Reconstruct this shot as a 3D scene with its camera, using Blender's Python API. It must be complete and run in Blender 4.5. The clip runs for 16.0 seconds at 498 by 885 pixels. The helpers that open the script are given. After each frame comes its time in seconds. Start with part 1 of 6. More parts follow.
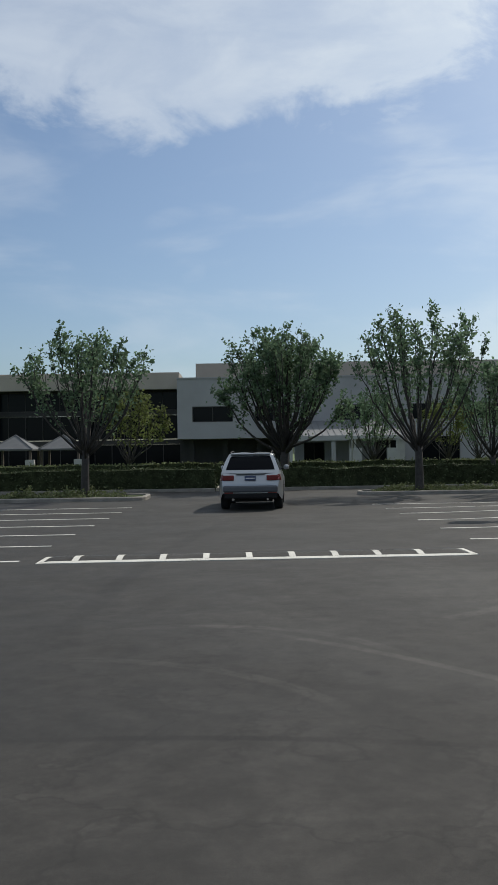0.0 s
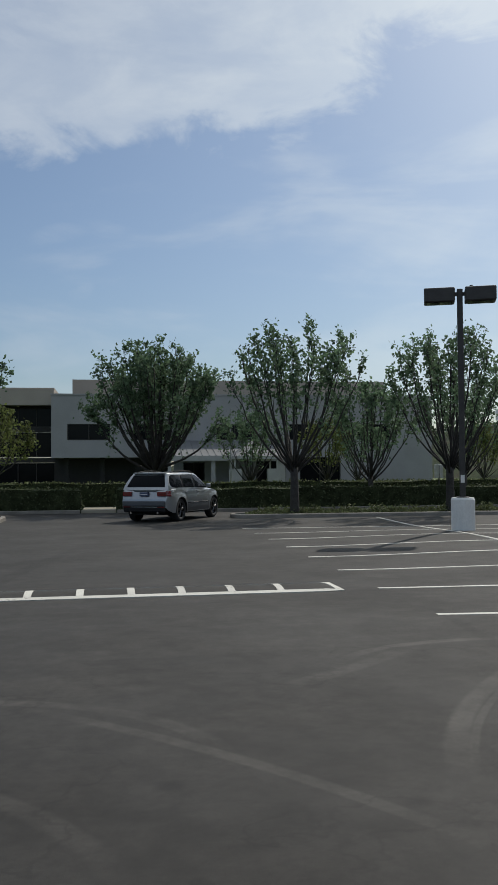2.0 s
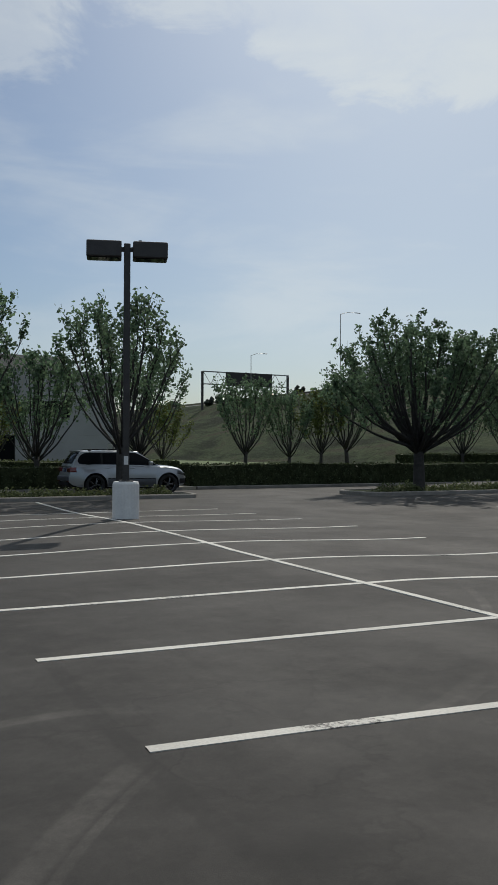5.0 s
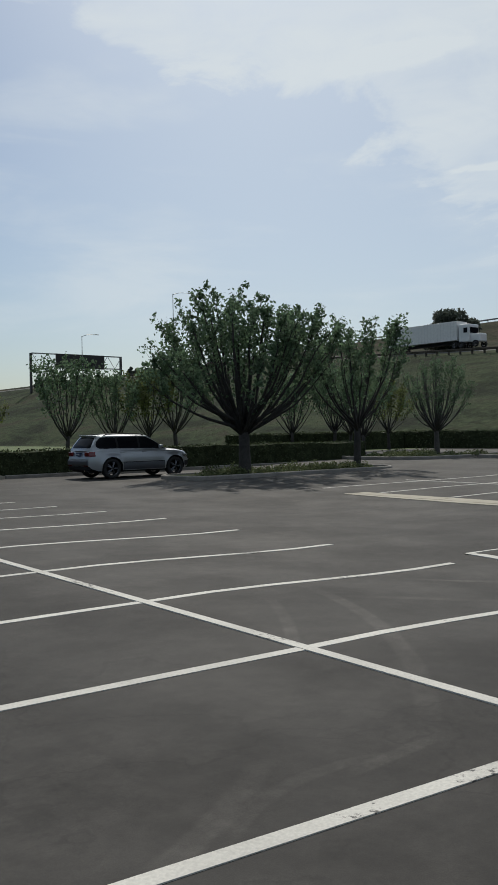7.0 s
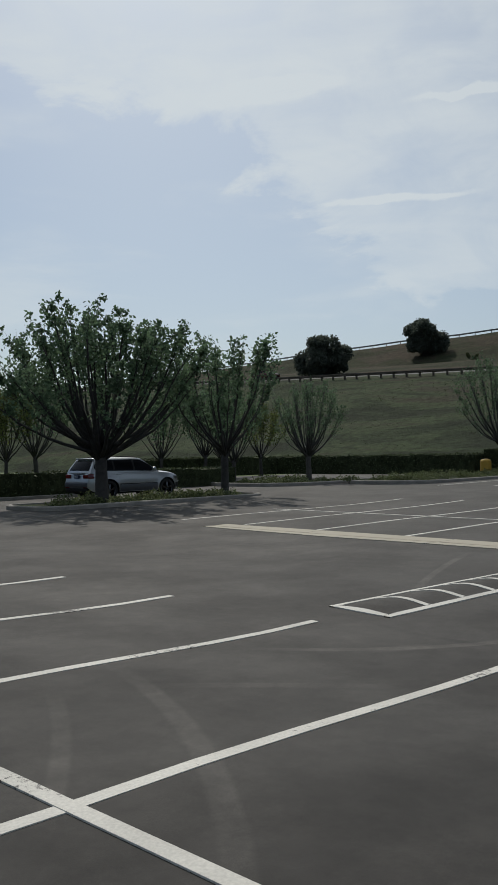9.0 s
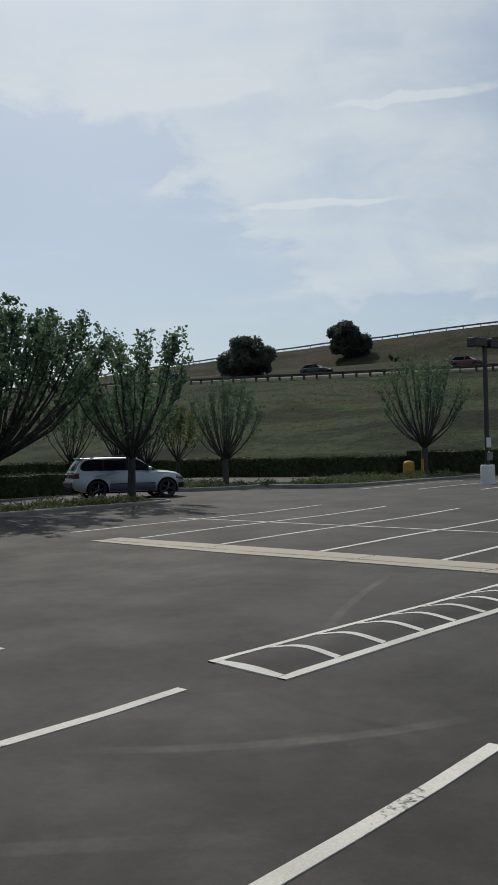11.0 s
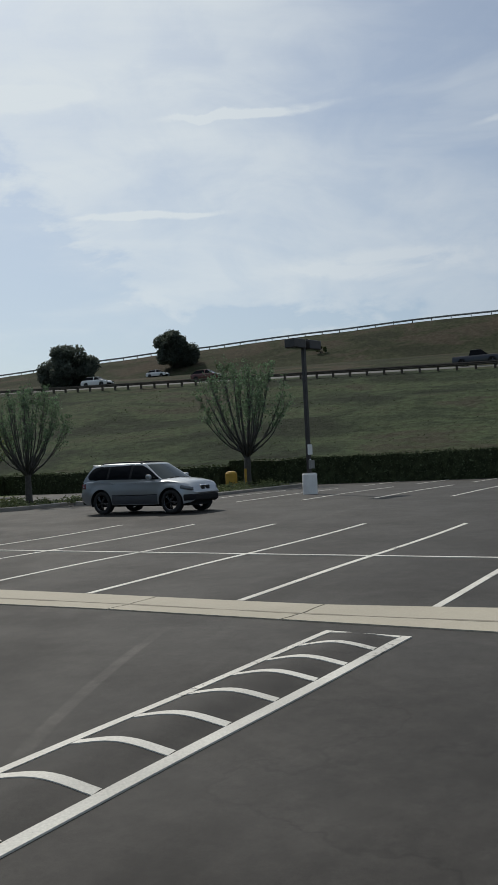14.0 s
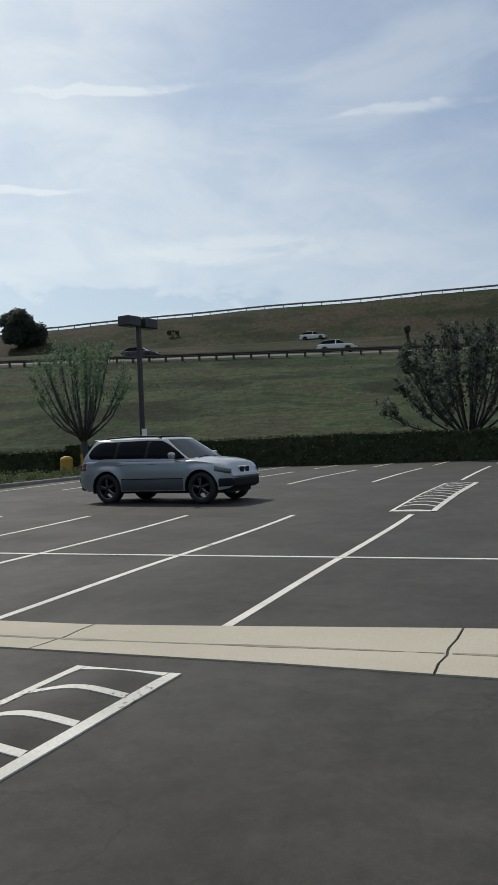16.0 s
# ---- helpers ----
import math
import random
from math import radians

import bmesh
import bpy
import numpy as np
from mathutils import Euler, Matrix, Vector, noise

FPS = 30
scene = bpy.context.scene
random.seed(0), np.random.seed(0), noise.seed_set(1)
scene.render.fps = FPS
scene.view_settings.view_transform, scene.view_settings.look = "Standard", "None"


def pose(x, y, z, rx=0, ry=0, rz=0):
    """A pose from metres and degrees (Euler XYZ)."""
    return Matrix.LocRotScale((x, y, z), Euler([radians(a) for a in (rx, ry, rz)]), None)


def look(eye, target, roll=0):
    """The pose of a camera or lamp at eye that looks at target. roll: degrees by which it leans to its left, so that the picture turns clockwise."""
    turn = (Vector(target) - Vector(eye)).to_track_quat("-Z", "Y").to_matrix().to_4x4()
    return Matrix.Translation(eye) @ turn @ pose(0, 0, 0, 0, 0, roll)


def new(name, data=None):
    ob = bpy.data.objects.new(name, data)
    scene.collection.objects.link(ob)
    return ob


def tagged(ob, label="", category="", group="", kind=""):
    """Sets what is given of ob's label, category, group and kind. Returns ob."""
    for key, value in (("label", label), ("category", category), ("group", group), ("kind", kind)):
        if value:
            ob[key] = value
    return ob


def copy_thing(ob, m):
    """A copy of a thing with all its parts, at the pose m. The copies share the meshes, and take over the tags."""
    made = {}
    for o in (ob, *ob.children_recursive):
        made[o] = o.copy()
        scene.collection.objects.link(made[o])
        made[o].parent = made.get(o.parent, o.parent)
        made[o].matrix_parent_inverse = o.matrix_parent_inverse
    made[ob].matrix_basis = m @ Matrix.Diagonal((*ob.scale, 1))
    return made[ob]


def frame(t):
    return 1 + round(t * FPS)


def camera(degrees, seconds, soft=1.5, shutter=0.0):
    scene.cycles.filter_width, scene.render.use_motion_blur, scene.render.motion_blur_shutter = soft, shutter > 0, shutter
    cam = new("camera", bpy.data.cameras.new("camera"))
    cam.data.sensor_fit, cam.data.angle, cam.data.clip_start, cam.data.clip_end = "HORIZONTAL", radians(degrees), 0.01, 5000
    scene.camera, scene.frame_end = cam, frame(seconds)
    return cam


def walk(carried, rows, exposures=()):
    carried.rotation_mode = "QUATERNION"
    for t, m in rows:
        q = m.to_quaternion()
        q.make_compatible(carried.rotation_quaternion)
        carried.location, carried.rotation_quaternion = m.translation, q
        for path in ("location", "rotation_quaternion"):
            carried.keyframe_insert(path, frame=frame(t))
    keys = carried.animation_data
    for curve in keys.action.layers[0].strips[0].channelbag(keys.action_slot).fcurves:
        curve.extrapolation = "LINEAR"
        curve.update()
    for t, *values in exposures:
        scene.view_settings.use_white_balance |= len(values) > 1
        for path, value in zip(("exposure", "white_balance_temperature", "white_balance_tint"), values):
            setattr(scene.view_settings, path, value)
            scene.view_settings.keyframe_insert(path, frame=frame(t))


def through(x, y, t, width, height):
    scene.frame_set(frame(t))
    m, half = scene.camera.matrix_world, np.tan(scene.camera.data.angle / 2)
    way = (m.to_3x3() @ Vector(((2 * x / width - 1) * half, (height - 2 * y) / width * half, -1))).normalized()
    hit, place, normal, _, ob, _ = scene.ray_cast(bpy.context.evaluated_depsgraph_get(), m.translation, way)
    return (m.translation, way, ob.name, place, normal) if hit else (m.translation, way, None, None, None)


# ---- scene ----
cam = camera(32.0, 16.0)
PATH = [
    (0.0, 1.398, -5.085, 1.657, -0.95, 0.70, 0.91),
    (0.5, 1.570, -4.629, 1.622, -0.61, 0.49, 1.56),
    (1.0, 1.723, -4.158, 1.649, -0.97, 1.26, 1.77),
    (1.5, 1.953, -3.687, 1.649, -3.14, 2.94, 2.20),
    (2.0, 2.143, -3.225, 1.644, -8.42, 1.96, 0.43),
    (2.5, 2.380, -2.712, 1.636, -11.20, 0.46, 0.17),
    (3.0, 2.601, -2.202, 1.627, -12.80, 0.88, 0.45),
    (3.5, 2.842, -1.684, 1.640, -18.61, 1.22, 1.28),
    (4.0, 3.131, -1.240, 1.643, -23.08, 1.41, -0.12),
    (6.5, 5.226, 0.696, 1.626, -36.29, -0.83, 1.76),
    (7.0, 5.697, 1.065, 1.652, -39.38, -0.64, 0.99),
    (7.5, 6.228, 1.394, 1.642, -41.52, -1.26, 0.66),
    (8.0, 6.709, 1.757, 1.647, -44.76, 0.15, 0.41),
    (10.5, 9.393, 3.348, 1.664, -49.73, 0.44, 1.35),
    (11.0, 10.002, 3.658, 1.664, -52.31, 0.95, 1.22),
    (11.5, 10.592, 3.949, 1.688, -56.39, 2.50, 1.49),
    (12.0, 11.167, 4.190, 1.645, -57.58, 1.20, 1.66),
    (12.5, 11.764, 4.412, 1.627, -58.53, -1.35, 0.81),
    (13.0, 12.329, 4.529, 1.630, -59.44, -1.95, 1.73),
    (13.5, 12.857, 4.661, 1.632, -62.02, -0.23, 1.50),
    (14.0, 13.348, 4.718, 1.637, -63.25, 1.36, 2.76),
    (14.5, 13.839, 4.729, 1.645, -63.46, 1.97, 3.20),
    (15.0, 14.332, 4.757, 1.641, -69.51, 2.66, 1.50),
    (15.5, 14.881, 4.722, 1.620, -71.38, 0.16, 2.52),
    (16.0, 15.369, 4.682, 1.620, -72.78, -0.05, 2.31),
]
EXPOSURES = [(0.0, 0.12), (1.0, 0.12), (1.5, 0.03), (2.0, -0.06), (3.0, -0.04), (3.5, -0.24), (4.0, -0.33), (6.5, -0.22), (7.0, -0.24), (7.5, -0.08), (8.0, -0.26), (10.5, -0.36), (11.0, -0.28), (11.5, -0.4), (12.0, -0.44), (12.5, -0.22), (13.0, -0.12), (13.5, -0.16), (14.0, -0.2), (14.5, -0.38), (15.0, -0.34), (15.5, -0.18), (16.0, 0.0)]
walk(cam, [(t, pose(x, y, z, 90 + pitch, roll, yaw)) for t, x, y, z, yaw, pitch, roll in PATH], exposures=EXPOSURES)

# ---- light ----
SUN_AZ, SUN_EL = 40.5, 45.5   # degrees clockwise from +y, above the horizon

world = bpy.data.worlds.new("sky")
scene.world = world
world.use_nodes = True


def build_sky():
    nt = world.node_tree
    nt.nodes.clear()
    N, L = nt.nodes.new, nt.links.new
    out, bg = N("ShaderNodeOutputWorld"), N("ShaderNodeBackground")
    sky = N("ShaderNodeTexSky")
    sky.sky_type, sky.sun_disc = "NISHITA", False
    sky.sun_elevation, sky.sun_rotation = radians(SUN_EL), radians(SUN_AZ)
    sky.air_density, sky.dust_density, sky.ozone_density = 1.0, 1.5, 1.2
    tc, sep = N("ShaderNodeTexCoord"), N("ShaderNodeSeparateXYZ")
    L(tc.outputs["Generated"], sep.inputs[0])

    def calc(op, a, b=None, c=None):
        m = N("ShaderNodeMath"); m.operation = op
        for k, v in enumerate((a, b, c)):
            if v is None:
                continue
            if isinstance(v, (int, float)):
                m.inputs[k].default_value = v
            else:
                L(v, m.inputs[k])
        return m.outputs[0]

    def soft(src, lo, hi, a, c):
        r = N("ShaderNodeMapRange"); r.interpolation_type = "SMOOTHSTEP"
        for key, val in zip(("From Min", "From Max", "To Min", "To Max"), (lo, hi, a, c)):
            r.inputs[key].default_value = val
        L(src, r.inputs[0])
        return r.outputs[0]

    def cloud_noise(scale, stretch, shift, detail, rough, distort):
        mp = N("ShaderNodeMapping"); mp.inputs["Scale"].default_value = stretch; mp.inputs["Location"].default_value = shift
        L(tc.outputs["Generated"], mp.inputs[0])
        n = N("ShaderNodeTexNoise")
        for key, val in (("Scale", scale), ("Detail", detail), ("Roughness", rough), ("Distortion", distort)):
            n.inputs[key].default_value = val
        L(mp.outputs[0], n.inputs["Vector"])
        return n.outputs[0]
    # azimuth clockwise from +y and elevation, in degrees
    az = calc("MULTIPLY", calc("ARCTAN2", sep.outputs["X"], sep.outputs["Y"]), 57.2958)
    el = calc("MULTIPLY", calc("ARCSINE", sep.outputs["Z"]), 57.2958)
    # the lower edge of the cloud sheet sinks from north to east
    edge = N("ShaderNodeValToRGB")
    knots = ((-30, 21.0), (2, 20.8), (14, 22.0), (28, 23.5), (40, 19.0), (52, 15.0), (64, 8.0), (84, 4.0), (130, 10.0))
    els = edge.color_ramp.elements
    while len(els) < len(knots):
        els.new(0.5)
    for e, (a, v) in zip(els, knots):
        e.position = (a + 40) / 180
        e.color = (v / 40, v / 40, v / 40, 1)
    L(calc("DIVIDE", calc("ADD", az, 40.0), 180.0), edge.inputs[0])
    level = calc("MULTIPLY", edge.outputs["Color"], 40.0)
    billow = cloud_noise(4.2, (1.0, 1.0, 2.2), (2.35, 4.1, 1.9), 7, 0.55, 0.35)
    wisp = cloud_noise(3.0, (1.0, 1.0, 4.5), (0.7, 1.3, 0.4), 6, 0.52, 0.5)
    over = calc("SUBTRACT", el, level)
    tatter = cloud_noise(8.5, (1.0, 1.0, 1.9), (5.3, 0.4, 2.2), 8, 0.6, 0.5)
    rag = calc("ADD", calc("MULTIPLY", calc("SUBTRACT", billow, 0.5), 16.0), calc("MULTIPLY", calc("SUBTRACT", tatter, 0.5), 12.0))
    body = calc("MULTIPLY", soft(wisp, 0.3, 0.66, 0.68, 1.0), soft(tatter, 0.3, 0.66, 0.70, 1.0))
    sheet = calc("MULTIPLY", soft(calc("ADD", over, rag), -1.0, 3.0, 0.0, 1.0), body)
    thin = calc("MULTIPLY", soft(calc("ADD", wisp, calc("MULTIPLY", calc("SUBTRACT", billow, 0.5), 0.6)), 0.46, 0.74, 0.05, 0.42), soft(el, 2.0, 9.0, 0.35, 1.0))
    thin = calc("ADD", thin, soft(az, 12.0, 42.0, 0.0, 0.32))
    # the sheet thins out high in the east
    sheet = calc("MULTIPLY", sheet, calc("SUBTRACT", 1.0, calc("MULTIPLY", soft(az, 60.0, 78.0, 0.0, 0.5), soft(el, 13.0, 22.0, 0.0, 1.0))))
    amount = calc("MAXIMUM", sheet, thin)
    # old trails, drawn out by the wind: azimuth, elevation, half length, half thickness, strength
    for a, e, la, le, power in ((65.0, 22.3, 7.5, 0.36, 0.6), (57.5, 16.2, 6.0, 0.36, 0.6), (84.5, 20.2, 7.0, 0.36, 0.5), (49.5, 22.8, 5.5, 0.8, 0.45), (73.0, 12.5, 9.0, 1.2, 0.3), (-4.0, 15.2, 2.2, 0.8, 0.16), (-2.5, 12.0, 1.0, 0.6, 0.2)):
        da = calc("DIVIDE", calc("SUBTRACT", az, a), la)
        de = calc("DIVIDE", calc("SUBTRACT", calc("SUBTRACT", el, e), calc("ADD", calc("MULTIPLY", calc("SUBTRACT", billow, 0.5), 3.2), calc("MULTIPLY", da, 0.35))), le)
        r = calc("ADD", calc("MULTIPLY", da, da), calc("MULTIPLY", de, de))
        amount = calc("ADD", amount, calc("MULTIPLY", soft(r, 0.0, 1.0, power, 0.0), soft(tatter, 0.34, 0.58, 0.15, 1.0)))
    # near-full cloud added above the camera's view to lift the shadows
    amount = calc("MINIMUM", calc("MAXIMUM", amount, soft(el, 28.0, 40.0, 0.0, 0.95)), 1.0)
    mixc = N("ShaderNodeMix"); mixc.data_type = "RGBA"
    tint = N("ShaderNodeMix"); tint.data_type = "RGBA"
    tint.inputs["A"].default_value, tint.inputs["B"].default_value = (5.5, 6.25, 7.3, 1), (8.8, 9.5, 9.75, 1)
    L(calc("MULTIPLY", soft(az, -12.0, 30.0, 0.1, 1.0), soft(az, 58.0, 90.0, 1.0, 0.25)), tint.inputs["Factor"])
    # unseen cloud overhead is brightened with elevation, as added fill light
    overhead_fill = N("ShaderNodeMix"); overhead_fill.data_type, overhead_fill.blend_type = "RGBA", "MULTIPLY"; overhead_fill.inputs["Factor"].default_value = 1.0
    L(tint.outputs["Result"], overhead_fill.inputs["A"]); L(soft(el, 30.0, 60.0, 1.0, 1.08), overhead_fill.inputs["B"])
    L(overhead_fill.outputs["Result"], mixc.inputs["B"])
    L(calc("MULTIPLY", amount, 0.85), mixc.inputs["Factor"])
    clear = N("ShaderNodeMix"); clear.data_type, clear.blend_type = "RGBA", "MULTIPLY"; clear.inputs["Factor"].default_value = 1.0
    clear.inputs["B"].default_value = (0.71, 0.82, 0.91, 1)
    L(sky.outputs[0], clear.inputs["A"]); L(clear.outputs["Result"], mixc.inputs["A"])
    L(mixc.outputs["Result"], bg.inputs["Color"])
    bg.inputs["Strength"].default_value = 0.092
    L(bg.outputs[0], out.inputs[0])


build_sky()
sun = new("sun", bpy.data.lights.new("sun", "SUN"))
sun.data.energy, sun.data.angle, sun.data.color = 3.1, radians(0.6), (1.0, 0.94, 0.84)
_az, _el = radians(SUN_AZ), radians(SUN_EL)
sun.matrix_world = look(Vector((math.sin(_az) * math.cos(_el), math.cos(_az) * math.cos(_el), math.sin(_el))) * 60, (0, 0, 0))


# ---- materials ----
def material(name, color, rough=0.8, metal=0.0, vary=0.25, scale=3.0, fine=40.0, bump=0.15, bump_scale=None, dist=0.01, second=None, spec=0.5, random=0.0, coat=0.0):
    """A surface with two scales of colour change and a fine relief."""
    m = bpy.data.materials.new(name)
    m.use_nodes = True
    nt = m.node_tree
    N, L = nt.nodes.new, nt.links.new
    b = nt.nodes["Principled BSDF"]
    tc = N("ShaderNodeTexCoord")
    n1, n2 = N("ShaderNodeTexNoise"), N("ShaderNodeTexNoise")
    n1.inputs["Scale"].default_value, n2.inputs["Scale"].default_value = scale, fine
    n1.inputs["Detail"].default_value = n2.inputs["Detail"].default_value = 4
    L(tc.outputs["Object"], n1.inputs["Vector"]); L(tc.outputs["Object"], n2.inputs["Vector"])
    ramp = N("ShaderNodeValToRGB")
    c2 = second or tuple(c * (1 - vary) for c in color)
    ramp.color_ramp.elements[0].position, ramp.color_ramp.elements[1].position = 0.35, 0.65
    ramp.color_ramp.elements[0].color, ramp.color_ramp.elements[1].color = (*c2, 1), (*color, 1)
    L(n1.outputs[0], ramp.inputs[0])
    mul = N("ShaderNodeMix"); mul.data_type, mul.blend_type = "RGBA", "MULTIPLY"
    mul.inputs["Factor"].default_value = 1.0
    g = N("ShaderNodeMapRange"); g.inputs["From Min"].default_value, g.inputs["From Max"].default_value = 0.3, 0.7
    g.inputs["To Min"].default_value, g.inputs["To Max"].default_value = 1 - vary * 0.7, 1 + vary * 0.4
    L(n2.outputs[0], g.inputs[0])
    L(ramp.outputs[0], mul.inputs["A"]); L(g.outputs[0], mul.inputs["B"])
    last = mul.outputs["Result"]
    if random:
        oi = N("ShaderNodeNewGeometry")
        rr = N("ShaderNodeMapRange"); rr.inputs["To Min"].default_value, rr.inputs["To Max"].default_value = 1 - random, 1 + random
        L(oi.outputs["Random Per Island"], rr.inputs[0])
        m2 = N("ShaderNodeMix"); m2.data_type, m2.blend_type = "RGBA", "MULTIPLY"; m2.inputs["Factor"].default_value = 1.0
        L(last, m2.inputs["A"]); L(rr.outputs[0], m2.inputs["B"]); last = m2.outputs["Result"]
    L(last, b.inputs["Base Color"])
    b.inputs["Roughness"].default_value, b.inputs["Metallic"].default_value = rough, metal
    b.inputs["Specular IOR Level"].default_value, b.inputs["Coat Weight"].default_value = spec, coat
    if bump:
        bp = N("ShaderNodeBump"); bp.inputs["Strength"].default_value, bp.inputs["Distance"].default_value = bump, dist
        L(n2.outputs[0], bp.inputs["Height"]); L(bp.outputs[0], b.inputs["Normal"])
    return m


def leaf_material(name, color, through=0.4, spread=0.4):
    m = material(name, color, 0.7, vary=0.3, scale=1.0, fine=6, bump=0, random=spread, spec=0.2)
    nt = m.node_tree
    b, out = nt.nodes["Principled BSDF"], nt.nodes["Material Output"]
    tr, mix = nt.nodes.new("ShaderNodeBsdfTranslucent"), nt.nodes.new("ShaderNodeMixShader")
    mix.inputs[0].default_value = through
    nt.links.new(b.inputs["Base Color"].links[0].from_socket, tr.inputs["Color"])
    nt.links.new(b.outputs[0], mix.inputs[1])
    nt.links.new(tr.outputs[0], mix.inputs[2])
    nt.links.new(mix.outputs[0], out.inputs["Surface"])
    return m


def glass_material(name, color, rough=0.05, spec=0.6, ior=1.5):
    m = bpy.data.materials.new(name)
    m.use_nodes = True
    b = m.node_tree.nodes["Principled BSDF"]
    b.inputs["Base Color"].default_value = (*color, 1)
    b.inputs["Roughness"].default_value, b.inputs["Specular IOR Level"].default_value = rough, spec
    b.inputs["IOR"].default_value = ior
    return m


TYRE_TRACKS = (   # centre, radius, width, strength, middle of the visible stretch, half length
    (9.1, -0.24, 5.37, 0.16, 0.6, 4.64, 2.76, 1.54),
    (9.14, -0.36, 5.35, 0.06, 0.45, 4.7, 2.63, 1.41),
    (-4.5, -4.4, 9.57, 0.12, 0.4, 2.76, 1.83, 1.69),
    (-2.67, 11.67, 10.27, 0.2, 0.3, 4.1, 3.95, 1.02),
    (5.18, 3.52, 1.3, 0.14, 0.35, 4.78, 4.76, 1.11),
    (4.1, 10.62, 8.42, 0.16, 0.4, 11.07, 5.9, 2.4),
    (8.58, 2.88, 1.21, 0.1, 0.3, 8.4, 4.07, 0.71),
    (5.57, 8.14, 4.75, 0.14, 0.35, 7.92, 4.01, 0.65),
    (3.41, 11.83, 8.91, 0.12, 0.35, 10.58, 6.54, 1.24),
    (3.81, 83.83, 80.0, 0.1, 0.35, 9.03, 4.0, 0.41),
    (18.49, 11.83, 6.46, 0.14, 0.45, 14.41, 6.83, 1.41),
    (3.94, -2.68, 12.72, 0.16, 0.25, 12.58, 6.65, 0.94),
    (26.29, -11.61, 21.93, 0.12, 0.5, 19.1, 9.1, 2.16),
    (55.98, 75.17, 80.0, 0.22, 0.3, 14.45, 6.8, 0.46),
    (0.93, 1.4, 1.9, 0.15, 0.3, 1.82, 3.07, 1.68),
    (-0.21, -0.46, 2.5, 0.15, 0.3, 1.31, 1.53, 1.5),
    (71.4, 1.47, 71.66, 0.3, -0.22, 0.24, 9.96, 8.37),
    (0.5, -9.75, 9.78, 0.09, -0.3, 1.46, -0.02, 1.62),
    (37.01, 2.89, 31.43, 0.14, -0.25, 5.63, 4.52, 2.47),
    (8.87, 3.5, 1.09, 0.5, -0.16, 9.18, 4.55, 0.76),
    (18.09, 6.48, 3.03, 0.1, -0.25, 15.1, 6.93, 0.86),
    (11.28, 6.98, 0.0, 0.80, -0.24, 11.28, 6.98, 0.96),
    (11.18, 4.78, 0.0, 0.90, -0.24, 11.18, 4.78, 1.08),
    (10.38, 4.63, 0.0, 0.60, -0.24, 10.38, 4.63, 0.72),
    (5.84, 2.67, 0.0, 0.60, -0.24, 5.84, 2.67, 0.72),
)


